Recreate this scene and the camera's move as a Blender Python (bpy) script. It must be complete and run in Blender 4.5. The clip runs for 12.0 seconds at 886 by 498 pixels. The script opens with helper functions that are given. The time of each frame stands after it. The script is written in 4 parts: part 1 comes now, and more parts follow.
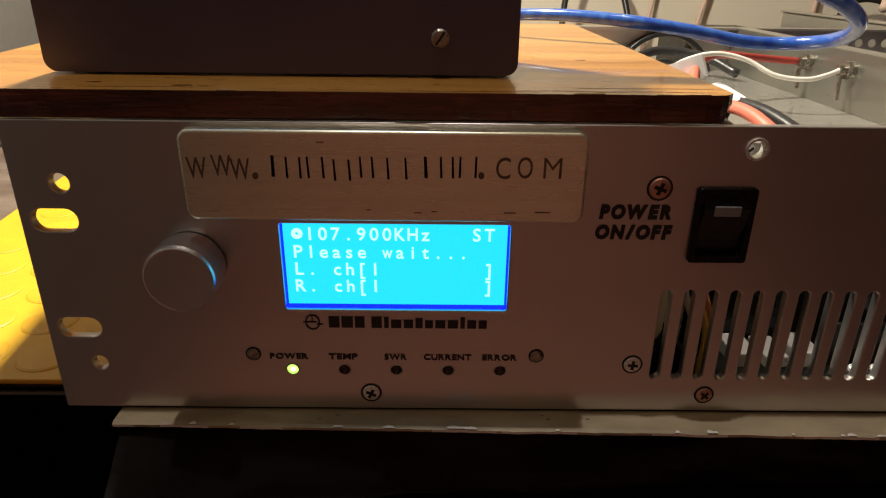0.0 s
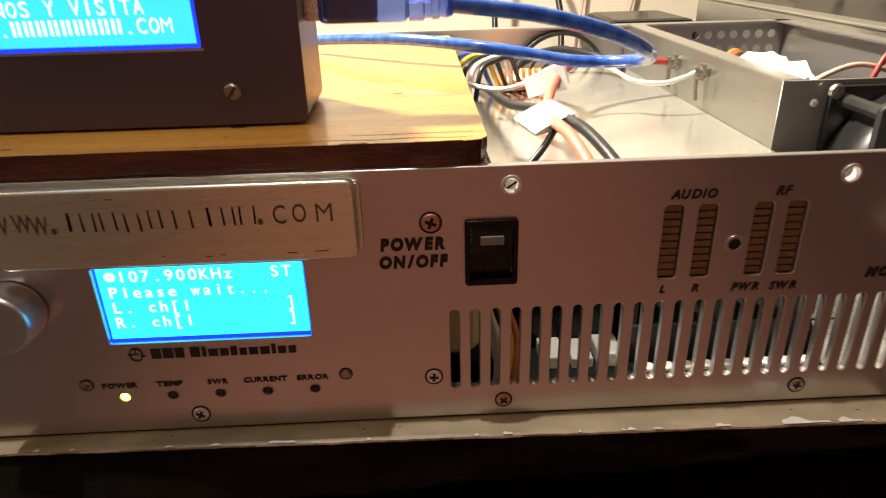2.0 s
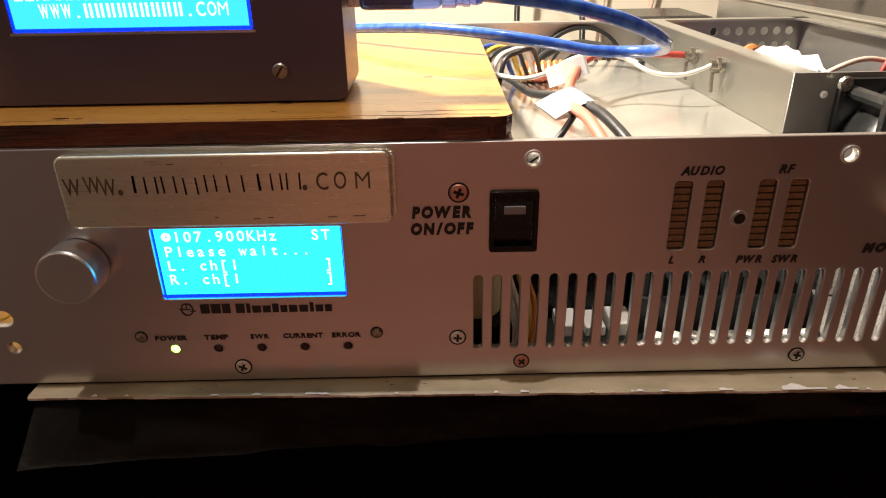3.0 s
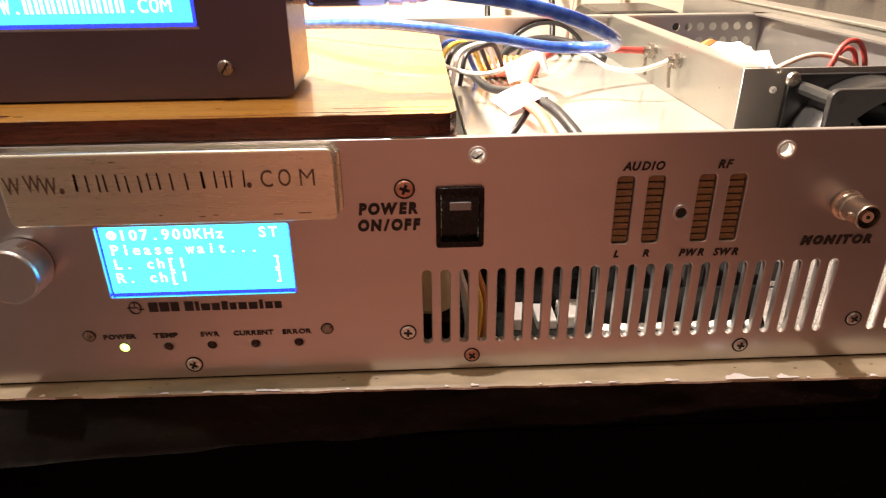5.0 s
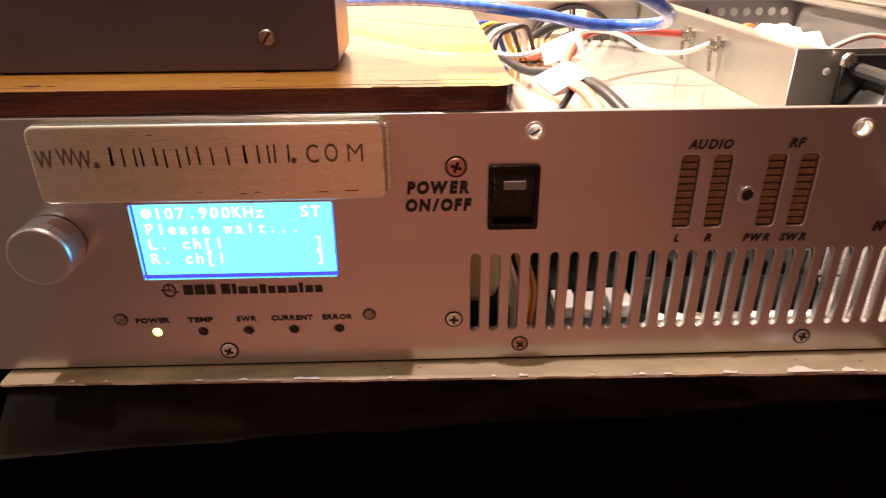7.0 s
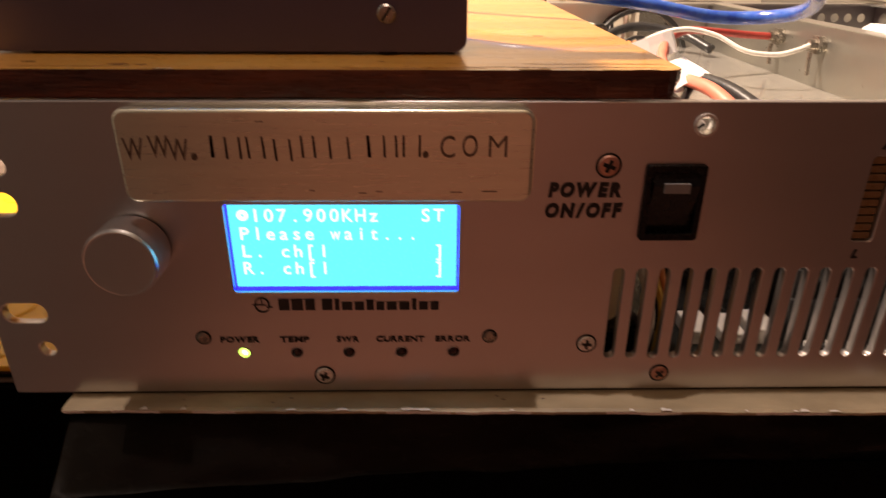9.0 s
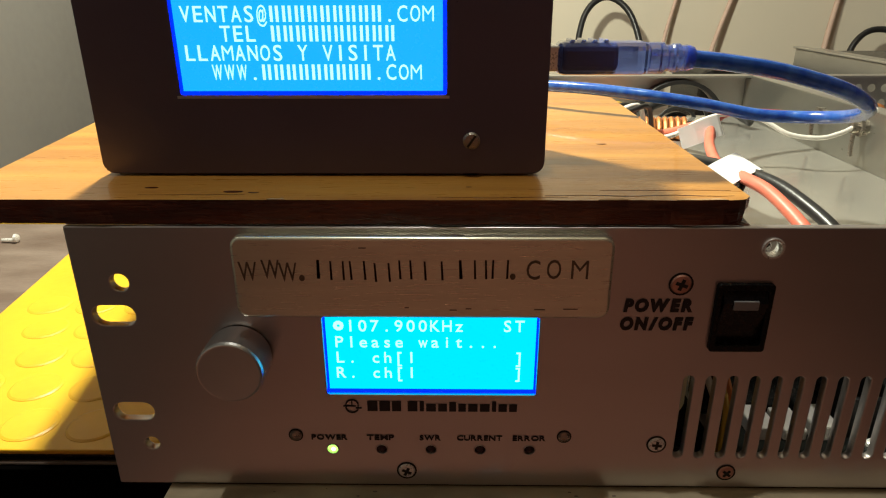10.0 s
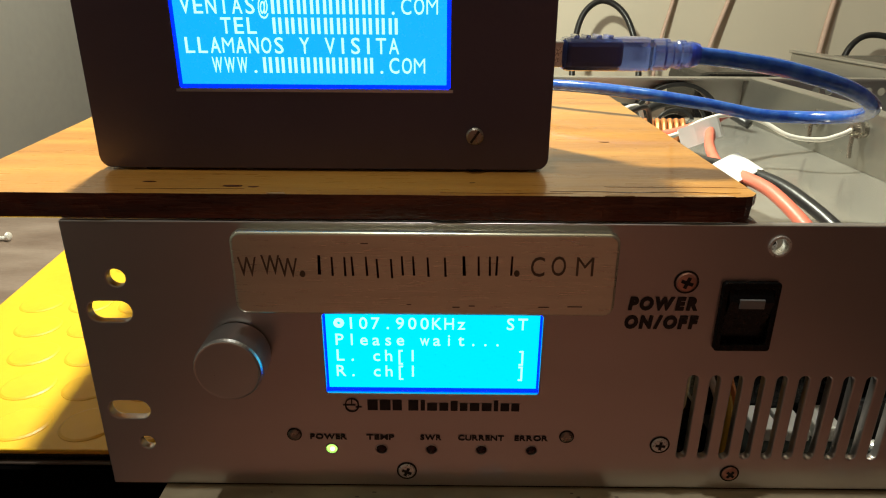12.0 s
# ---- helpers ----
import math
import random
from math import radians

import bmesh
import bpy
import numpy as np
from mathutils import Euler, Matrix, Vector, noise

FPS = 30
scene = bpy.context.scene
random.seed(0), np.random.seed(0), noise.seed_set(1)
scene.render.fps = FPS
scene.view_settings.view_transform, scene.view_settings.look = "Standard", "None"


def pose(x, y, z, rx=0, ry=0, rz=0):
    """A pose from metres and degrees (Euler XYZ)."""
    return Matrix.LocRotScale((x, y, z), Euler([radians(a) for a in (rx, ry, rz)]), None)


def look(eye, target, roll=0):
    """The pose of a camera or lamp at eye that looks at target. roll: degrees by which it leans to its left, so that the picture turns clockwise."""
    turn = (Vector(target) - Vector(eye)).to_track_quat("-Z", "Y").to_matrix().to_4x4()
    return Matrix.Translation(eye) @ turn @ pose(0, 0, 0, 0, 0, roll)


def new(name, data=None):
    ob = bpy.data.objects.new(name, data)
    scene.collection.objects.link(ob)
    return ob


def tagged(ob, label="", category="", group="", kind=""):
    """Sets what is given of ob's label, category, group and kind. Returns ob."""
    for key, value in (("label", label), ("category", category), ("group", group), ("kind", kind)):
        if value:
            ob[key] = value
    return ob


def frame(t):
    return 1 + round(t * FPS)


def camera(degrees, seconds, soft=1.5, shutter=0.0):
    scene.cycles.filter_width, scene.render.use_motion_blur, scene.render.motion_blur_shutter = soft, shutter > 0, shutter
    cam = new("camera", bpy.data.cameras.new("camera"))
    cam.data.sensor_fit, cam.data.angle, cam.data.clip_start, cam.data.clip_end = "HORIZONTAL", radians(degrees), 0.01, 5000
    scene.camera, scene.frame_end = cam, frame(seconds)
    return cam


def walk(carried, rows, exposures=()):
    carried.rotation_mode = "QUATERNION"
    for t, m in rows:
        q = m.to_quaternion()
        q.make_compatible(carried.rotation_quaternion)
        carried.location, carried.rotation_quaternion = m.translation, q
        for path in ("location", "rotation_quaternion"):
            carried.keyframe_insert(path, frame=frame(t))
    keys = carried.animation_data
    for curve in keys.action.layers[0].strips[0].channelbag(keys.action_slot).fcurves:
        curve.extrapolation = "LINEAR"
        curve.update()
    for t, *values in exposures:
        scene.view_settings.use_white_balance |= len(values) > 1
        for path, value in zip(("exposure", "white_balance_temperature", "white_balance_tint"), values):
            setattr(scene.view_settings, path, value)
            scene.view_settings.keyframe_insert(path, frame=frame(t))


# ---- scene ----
cam = camera(67.9, 12.0, 1.1, 0.5)
PATH = [
    (0, (0.11412, -0.16801, 0.12655), (0.1257, 1.6725, -0.6560), 0.66),
    (0.5, (0.11393, -0.16152, 0.12236), (0.1340, 1.6745, -0.6705), 0.54),
    (1, (0.11192, -0.15953, 0.12117), (0.1380, 1.6711, -0.6838), 0.68),
    (1.2, (0.11613, -0.15661, 0.11998), (0.1470, 1.6780, -0.6757), 0.65),
    (1.5, (0.14059, -0.14629, 0.12476), (0.2778, 1.6295, -0.7850), 1.12),
    (1.7, (0.16214, -0.16067, 0.13398), (0.2567, 1.6432, -0.7245), -0.43),
    (2, (0.17062, -0.18090, 0.14801), (0.2286, 1.6342, -0.6898), -1.54),
    (2.5, (0.16926, -0.20477, 0.15468), (0.2201, 1.6040, -0.6972), -0.69),
    (3, (0.16640, -0.20139, 0.14689), (0.1766, 1.6119, -0.6968), -0.95),
    (3.2, (0.17099, -0.20128, 0.15018), (0.1952, 1.6038, -0.7106), -1.07),
    (4.8, (0.17882, -0.20632, 0.14917), (0.2150, 1.6072, -0.6934), -1.25),
    (5, (0.17743, -0.20314, 0.14805), (0.2473, 1.6009, -0.7124), -0.65),
    (5.5, (0.17786, -0.19769, 0.14720), (0.2762, 1.5927, -0.7388), -0.28),
    (6, (0.17551, -0.20007, 0.14832), (0.2396, 1.5895, -0.7423), -0.60),
    (6.5, (0.17106, -0.19783, 0.14467), (0.2673, 1.5913, -0.7440), 0.37),
    (7, (0.16313, -0.19366, 0.13956), (0.2148, 1.6033, -0.7370), -0.38),
    (7.2, (0.15758, -0.19117, 0.13831), (0.2069, 1.5998, -0.7505), -0.21),
    (8.8, (0.12989, -0.16733, 0.12611), (0.1928, 1.6315, -0.7459), 1.05),
    (9, (0.12576, -0.16599, 0.12557), (0.1648, 1.6507, -0.7100), 0.36),
    (9.5, (0.11218, -0.16816, 0.14394), (0.0991, 1.6840, -0.6106), -0.51),
    (10, (0.10838, -0.17026, 0.15122), (0.0786, 1.6889, -0.5854), -0.20),
    (10.5, (0.10559, -0.17104, 0.15095), (0.0697, 1.6905, -0.5794), 0.14),
    (11, (0.10591, -0.16985, 0.15038), (0.0754, 1.6917, -0.5803), 0.16),
    (11.5, (0.10615, -0.16918, 0.14945), (0.0811, 1.6908, -0.5852), 0.21),
    (12, (0.10576, -0.16854, 0.14835), (0.0953, 1.6948, -0.5783), 0.33),
]
EXPOSURES = [(0, -0.16, 5950, 9), (1.0, -0.3, 5950, 11), (1.5, -0.45, 5850, 7), (2.0, 0.85, 6000, 10), (3.2, 0.85, 5850, 12), (4.8, 1.45, 6150, 18), (6.5, 1.65, 6500, 28), (7.2, 1.33, 6550, 28),
             (8.8, 0.46, 6900, 28), (9.0, 0.4, 6900, 27), (9.5, -0.14, 5750, 1), (12, -0.1, 5700, -3)]
walk(cam, [(t, look(eye, target, roll)) for t, eye, target, roll in PATH], EXPOSURES)

# ---- light and world ----
world = bpy.data.worlds.new("room_air")
scene.world = world
world.use_nodes = True
world.node_tree.nodes["Background"].inputs[0].default_value = (1.0, 0.85, 0.7, 1)
world.node_tree.nodes["Background"].inputs[1].default_value = 0.02


def lamp(name, place, watts, colour, radius, cone=0.0):
    """A bulb, or with a cone in degrees a shaded one that shines straight down."""
    data = bpy.data.lights.new(name, "SPOT" if cone else "POINT")
    data.energy, data.color, data.shadow_soft_size = watts, colour, radius
    if cone:
        data.spot_size, data.spot_blend = radians(cone), 0.25
    ob = new(name, data)
    ob.location = place
    return ob


lamp("bench_lamp", (-0.018, 0.22, 0.46), 24.5, (1.0, 0.86, 0.64), 0.02)
lamp("ceiling_lamp", (0.06, 0.022, 1.45), 24.0, (1.0, 0.86, 0.72), 0.014, 165.0)


# ---- materials ----
def material(name, colour, rough=0.5, metal=0.0, other=None, scale=40.0, fine=400.0, bump=0.05, stretch=(1, 1, 1), amount=0.5,
             emit=None, strength=0.0, wear=0.15, trans=0.0, alpha=None, coat=0.0):
    """A surface with a coarse and a fine variation of colour and gloss, and a fine relief."""
    m = bpy.data.materials.new(name)
    m.use_nodes = True
    n, l = m.node_tree.nodes, m.node_tree.links
    b = n["Principled BSDF"]
    co = n.new("ShaderNodeTexCoord")
    mp = n.new("ShaderNodeMapping")
    mp.inputs["Scale"].default_value = stretch
    l.new(co.outputs["Object"], mp.inputs["Vector"])
    big, small = n.new("ShaderNodeTexNoise"), n.new("ShaderNodeTexNoise")
    big.inputs["Scale"].default_value, big.inputs["Detail"].default_value = scale, 6
    small.inputs["Scale"].default_value, small.inputs["Detail"].default_value = fine, 4
    l.new(mp.outputs[0], big.inputs["Vector"])
    l.new(mp.outputs[0], small.inputs["Vector"])
    mix = n.new("ShaderNodeMix")
    mix.data_type = "RGBA"
    other = other or tuple(c * 0.75 for c in colour)
    mix.inputs["A"].default_value, mix.inputs["B"].default_value = (*colour, 1), (*other, 1)
    ramp = n.new("ShaderNodeMapRange")
    ramp.inputs["From Min"].default_value, ramp.inputs["From Max"].default_value = 0.35, 0.7
    ramp.inputs["To Max"].default_value = amount
    l.new(big.outputs["Fac"], ramp.inputs["Value"])
    l.new(ramp.outputs[0], mix.inputs["Factor"])
    l.new(mix.outputs["Result"], b.inputs["Base Color"])
    rr = n.new("ShaderNodeMapRange")
    rr.inputs["To Min"].default_value, rr.inputs["To Max"].default_value = max(rough - wear, 0.02), min(rough + wear, 1)
    l.new(small.outputs["Fac"], rr.inputs["Value"])
    l.new(rr.outputs[0], b.inputs["Roughness"])
    b.inputs["Metallic"].default_value = metal
    b.inputs["Transmission Weight"].default_value = trans
    b.inputs["Coat Weight"].default_value = coat
    if bump:
        bp = n.new("ShaderNodeBump")
        bp.inputs["Strength"].default_value, bp.inputs["Distance"].default_value = bump, 0.001
        l.new(small.outputs["Fac"], bp.inputs["Height"])
        l.new(bp.outputs[0], b.inputs["Normal"])
    if emit:
        b.inputs["Emission Color"].default_value = (*emit, 1)
        b.inputs["Emission Strength"].default_value = strength
    return m


def wood(name, light, dark):
    """Varnished pine: stretched rings along x, with pores and knots."""
    m = material(name, light, 0.32, 0.0, dark, 22.0, 260.0, 0.12, (0.35, 3.0, 3.0), 0.9, coat=0.3)
    n, l = m.node_tree.nodes, m.node_tree.links
    wave = n.new("ShaderNodeTexWave")
    wave.bands_direction = "Y"
    wave.inputs["Scale"].default_value, wave.inputs["Distortion"].default_value = 9.0, 7.0
    wave.inputs["Detail"].default_value, wave.inputs["Detail Scale"].default_value = 3.0, 2.0
    b, mp, mix = n["Principled BSDF"], n["Mapping"], n["Mix"]
    l.new(mp.outputs[0], wave.inputs["Vector"])
    over = n.new("ShaderNodeMix")
    over.data_type, over.blend_type = "RGBA", "MULTIPLY"
    over.inputs["Factor"].default_value = 0.16
    tint = n.new("ShaderNodeMix")
    tint.data_type = "RGBA"
    tint.inputs["A"].default_value, tint.inputs["B"].default_value = (0.55, 0.42, 0.3, 1), (1, 1, 1, 1)
    l.new(wave.outputs["Fac"], tint.inputs["Factor"])
    l.new(mix.outputs["Result"], over.inputs["A"])
    l.new(tint.outputs["Result"], over.inputs["B"])
    l.new(over.outputs["Result"], b.inputs["Base Color"])
    return m


M_PANEL = material("satin_aluminium", (0.61, 0.575, 0.57), 0.3, 0.92, (0.55, 0.515, 0.51), 30, 2200, 0.0, (0.4, 1, 2), 0.5, wear=0.03)
M_PLATE = material("brushed_nameplate", (0.93, 0.92, 0.75), 0.3, 0.92, (0.79, 0.77, 0.62), 60, 800, 0.06, (0.12, 1, 4), 0.7, wear=0.1)
M_KNOB = material("turned_aluminium", (0.62, 0.62, 0.62), 0.3, 0.92, (0.54, 0.54, 0.54), 60, 1600, 0.0, wear=0.05)
M_ALU = material("bare_aluminium_sheet", (0.5, 0.49, 0.46), 0.32, 0.85, (0.4, 0.385, 0.36), 18, 300, 0.0, (1, 1, 1), 0.5, wear=0.06)
# M_ALU in a darker tone, for the partition only
M_PARTITION = material("darker_aluminium_partition", (0.31, 0.305, 0.275), 0.3, 0.85, (0.25, 0.245, 0.22), 18, 300, 0.0, (1, 1, 1), 0.6, wear=0.06)
M_DECK = material("polished_aluminium_deck", (0.64, 0.625, 0.58), 0.19, 0.72, (0.56, 0.54, 0.49), 14, 200, 0.0, (1, 1, 1), 0.4, wear=0.04)
# grey paint with the violet glow of the display mixed into its colour
M_CASE = material("grey_case_violet_glow", (0.112, 0.094, 0.15), 0.36, 0.3, (0.085, 0.072, 0.114), 30, 800, 0.06)
M_WOOD = wood("varnished_pine", (0.50, 0.24, 0.038), (0.31, 0.125, 0.018))
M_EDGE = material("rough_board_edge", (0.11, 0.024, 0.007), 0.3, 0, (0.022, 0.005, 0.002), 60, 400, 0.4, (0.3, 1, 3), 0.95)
M_CHIP = material("torn_board_fibres", (0.5, 0.33, 0.16), 0.8, 0, (0.28, 0.15, 0.06), 90, 500, 0.5, (0.3, 1, 3), 0.9)
M_MAT = material("yellow_rubber", (0.74, 0.44, 0.012), 0.38, 0, (0.58, 0.32, 0.010), 18, 300, 0.06, (1, 1, 1), 0.6)
M_SHELF = material("cream_painted_shelf", (0.5, 0.42, 0.28), 0.5, 0, (0.27, 0.22, 0.14), 70, 500, 0.12, (0.5, 1, 1), 0.8)
# white of the bare chips, also the painted highlight along the shelf edge
M_CHIP_GLINT = material("white_chips_and_edge_glint", (0.85, 0.83, 0.8), 0.8, 0, (0.7, 0.66, 0.6), 120, 700, 0.3)
M_TABLE = material("worn_brown_table", (0.115, 0.08, 0.06), 0.55, 0, (0.2, 0.155, 0.125), 16, 240, 0.1, (1, 3, 1), 0.9)
# colour and gloss near zero: the deep shade below the shelf is in the colour
M_FRONT = material("deep_shade_black", (0.0007, 0.0006, 0.0006), 0.3, 0, (0.0012, 0.001, 0.001), 10, 120, 0.04)
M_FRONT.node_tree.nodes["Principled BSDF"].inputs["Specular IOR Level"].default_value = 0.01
# the lighter tone paints the film's reflections; real gloss is kept low
M_FILM = material("dark_film_painted_sheen", (0.002, 0.0018, 0.0016), 0.25, 0, (0.034, 0.029, 0.024), 12, 120, 0.05, (1, 1, 2), 0.9)
M_FILM.node_tree.nodes["Principled BSDF"].inputs["Specular IOR Level"].default_value = 0.12
M_BLACK = material("black_plastic", (0.004, 0.004, 0.0045), 0.26, 0, (0.009, 0.009, 0.009), 50, 600, 0.03)
M_BLACK.node_tree.nodes["Principled BSDF"].inputs["Specular IOR Level"].default_value = 0.25
M_FAN = material("fan_plastic", (0.012, 0.012, 0.0125), 0.36, 0, (0.022, 0.022, 0.022), 50, 500, 0.04)
M_INK = material("black_print", (0.015, 0.01, 0.01), 0.6, 0, (0.03, 0.02, 0.02), 200, 1500, 0)
M_STAMP = material("stamped_dark_groove", (0.11, 0.08, 0.052), 0.5, 0.3, (0.24, 0.18, 0.125), 260, 900, 0)
M_STEEL = material("nickel_screw", (0.88, 0.87, 0.84), 0.3, 0.55, (0.75, 0.73, 0.7), 300, 1500, 0.05)
M_COPPER = material("coppery_screw", (0.62, 0.34, 0.26), 0.4, 0.8, (0.5, 0.24, 0.18), 300, 1500, 0.05)
M_DARK = material("dark_recess", (0.01, 0.009, 0.008), 0.7, 0, (0.02, 0.018, 0.016), 80, 600, 0)
M_LED = material("smoked_led", (0.03, 0.008, 0.008), 0.2, 0, (0.05, 0.01, 0.01), 100, 600, 0)
M_GREEN = material("lit_green_led", (0.3, 0.6, 0.1), 0.3, 0, None, 100, 600, 0, emit=(0.5, 1.0, 0.12), strength=2.2)
M_GREENHOT = material("led_core", (0.8, 0.9, 0.6), 0.3, 0, None, 100, 600, 0, emit=(0.9, 1.0, 0.55), strength=5.0)
M_VU = material("amber_bar_glass", (0.25, 0.15, 0.07), 0.3, 0, (0.19, 0.112, 0.05), 120, 600, 0)
M_VUBACK = material("brown_meter_body", (0.085, 0.05, 0.026), 0.45, 0, (0.06, 0.035, 0.018), 120, 600, 0)
M_LCD = material("cyan_backlit_lcd", (0.02, 0.2, 0.3), 0.25, 0, None, 30, 600, 0, emit=(0.042, 0.68, 1.0), strength=1.35)
M_LCDB = material("blue_backlit_lcd", (0.02, 0.12, 0.3), 0.25, 0, None, 30, 600, 0, emit=(0.05, 0.46, 0.92), strength=1.1)
M_RIM = material("deep_blue_lcd_rim", (0.005, 0.005, 0.1), 0.25, 0, None, 30, 600, 0, emit=(0.006, 0.008, 0.9), strength=6.0)
M_CHAR = material("lit_lcd_dots", (0.7, 0.9, 0.9), 0.4, 0, None, 30, 600, 0, emit=(0.62, 0.95, 1.0), strength=1.3)
M_USB = material("translucent_blue_pvc", (0.02, 0.085, 0.5), 0.18, 0, (0.13, 0.32, 0.78), 240, 700, 0.05, trans=0.25, coat=0.5)
M_USBC = material("clear_blue_moulding", (0.14, 0.24, 0.80), 0.1, 0, (0.34, 0.44, 0.9), 90, 500, 0.02, trans=0.8, coat=0.5)
M_RED = material("red_silicone_wire", (0.36, 0.045, 0.035), 0.42, 0, (0.3, 0.05, 0.04), 120, 700, 0.05)
M_PINK = material("salmon_wire", (0.72, 0.19, 0.12), 0.45, 0, (0.6, 0.14, 0.09), 120, 700, 0.05)
M_WIREK = material("black_wire", (0.015, 0.015, 0.016), 0.35, 0, (0.03, 0.03, 0.03), 120, 700, 0.04)
M_WIREW = material("white_wire", (0.8, 0.78, 0.72), 0.4, 0, (0.7, 0.66, 0.6), 120, 700, 0.04)
M_WIREY = material("yellow_wire", (0.75, 0.5, 0.06), 0.4, 0, (0.6, 0.4, 0.05), 120, 700, 0.04)
M_WIREB = material("blue_wire", (0.02, 0.06, 0.35), 0.4, 0, (0.03, 0.08, 0.4), 120, 700, 0.04)
M_CORD = material("pale_pink_cord", (0.62, 0.45, 0.36), 0.6, 0, (0.5, 0.36, 0.28), 120, 700, 0.05)
M_TAG = material("white_paper_label", (0.85, 0.85, 0.84), 0.6, 0, (0.78, 0.78, 0.77), 60, 600, 0.04)
M_ORANGE = material("copper_winding", (0.72, 0.3, 0.1), 0.4, 0.5, (0.5, 0.18, 0.06), 120, 700, 0.1)
M_BOARD = material("circuit_board", (0.010, 0.012, 0.010), 0.4, 0, (0.018, 0.02, 0.014), 90, 600, 0.05)
M_BEIGE = material("beige_capacitor_sleeve", (0.8, 0.68, 0.40), 0.5, 0, (0.66, 0.54, 0.3), 60, 500, 0.05)
M_WALLN = material("cream_wall_paint", (0.74, 0.68, 0.55), 0.8, 0, (0.66, 0.6, 0.48), 3, 120, 0.1, (1, 1, 1), 0.7)
M_WALLW = material("grey_wall_paint", (0.135, 0.13, 0.124), 0.6, 0, (0.11, 0.106, 0.1), 5, 120, 0.1, (1, 1, 1), 0.7)
M_WALLS = material("warm_bounce_wall", (0.5, 0.24, 0.18), 0.8, 0, (0.42, 0.2, 0.15), 3, 120, 0.1, (1, 1, 1), 0.7)
M_WALLE = material("dark_reflection_wall", (0.09, 0.05, 0.04), 0.8, 0, (0.07, 0.04, 0.03), 3, 120, 0.1, (1, 1, 1), 0.7)
M_FLOOR = material("warm_bounce_floor", (0.54, 0.28, 0.21), 0.6, 0, (0.46, 0.23, 0.17), 4, 90, 0.1)
M_SOCKET = material("dull_nickel", (0.34, 0.31, 0.27), 0.3, 0.9, (0.2, 0.18, 0.15), 260, 900, 0.1)
M_BRACKET = material("grey_zinc_sheet", (0.2, 0.19, 0.175), 0.4, 0.4, (0.165, 0.155, 0.145), 24, 300, 0.04)
M_BRASS = material("worn_nickel_brass", (0.66, 0.58, 0.48), 0.26, 0.95, (0.56, 0.46, 0.36), 60, 900, 0.0, (1, 1, 1), 0.1, wear=0.01)


# ---- shapes ----
def thing(name, place, label, category, group="", kind=""):
    ob = new(name)
    ob.location = place
    return tagged(ob, label, category, group, kind)


def part(name, shape, mat, parent=None, label="", place=None, smooth=False):
    """Links a bmesh or a mesh as one object, under a thing or under a part."""
    if isinstance(shape, bmesh.types.BMesh):
        me = bpy.data.meshes.new(name)
        shape.normal_update()
        shape.to_mesh(me)
        shape.free()
    else:
        me = shape
    if smooth:
        for p in me.polygons:
            p.use_smooth = True
    if not me.materials:
        me.materials.append(mat)
    ob = new(name, me)
    if parent:
        ob.parent = parent
        if not parent.parent:
            ob.matrix_parent_inverse = parent.matrix_basis.inverted()
    if place is not None:
        ob.location = place
    if label:
        tagged(ob, label)
    return ob


def merged(*bms):
    """One bmesh out of several."""
    out = bmesh.new()
    for b in bms:
        me = bpy.data.meshes.new("tmp")
        b.to_mesh(me)
        b.free()
        out.from_mesh(me)
        bpy.data.meshes.remove(me)
    return out


def box(x0, x1, y0, y1, z0, z1, bevel=0.0, segments=2):
    bm = bmesh.new()
    bmesh.ops.create_cube(bm, size=1)
    for v in bm.verts:
        v.co = ((x0 + x1) / 2 + v.co.x * (x1 - x0), (y0 + y1) / 2 + v.co.y * (y1 - y0), (z0 + z1) / 2 + v.co.z * (z1 - z0))
    if bevel:
        bmesh.ops.bevel(bm, geom=bm.edges[:], offset=bevel, segments=segments, affect="EDGES", profile=0.5)
    return bm


def lathe(rings, n=32, axis="y", centre=(0, 0, 0)):
    """A turned body: (radius, distance along the axis) from one end to the other, closed at both."""
    bm = bmesh.new()
    loops = []
    for r, d in rings:
        loop = []
        for k in range(n):
            a = 2 * math.pi * k / n
            u, w = r * math.cos(a), r * math.sin(a)
            co = {"y": (u, d, w), "z": (u, w, d), "x": (d, u, w)}[axis]
            loop.append(bm.verts.new([c + o for c, o in zip(co, centre)]))
        loops.append(loop)
    for a, b in zip(loops, loops[1:]):
        for k in range(n):
            bm.faces.new((a[k], a[(k + 1) % n], b[(k + 1) % n], b[k]))
    bm.faces.new(loops[0][::-1])
    bm.faces.new(loops[-1])
    bmesh.ops.recalc_face_normals(bm, faces=bm.faces[:])
    return bm


def mesh_of(ob):
    """The mesh of a curve or text object, which is then removed."""
    dg = bpy.context.evaluated_depsgraph_get()
    me = bpy.data.meshes.new_from_object(ob.evaluated_get(dg))
    data = ob.data
    bpy.data.objects.remove(ob)
    bpy.data.curves.remove(data)
    me.materials.clear()
    return me


UP = Matrix.Rotation(radians(90), 4, "X")


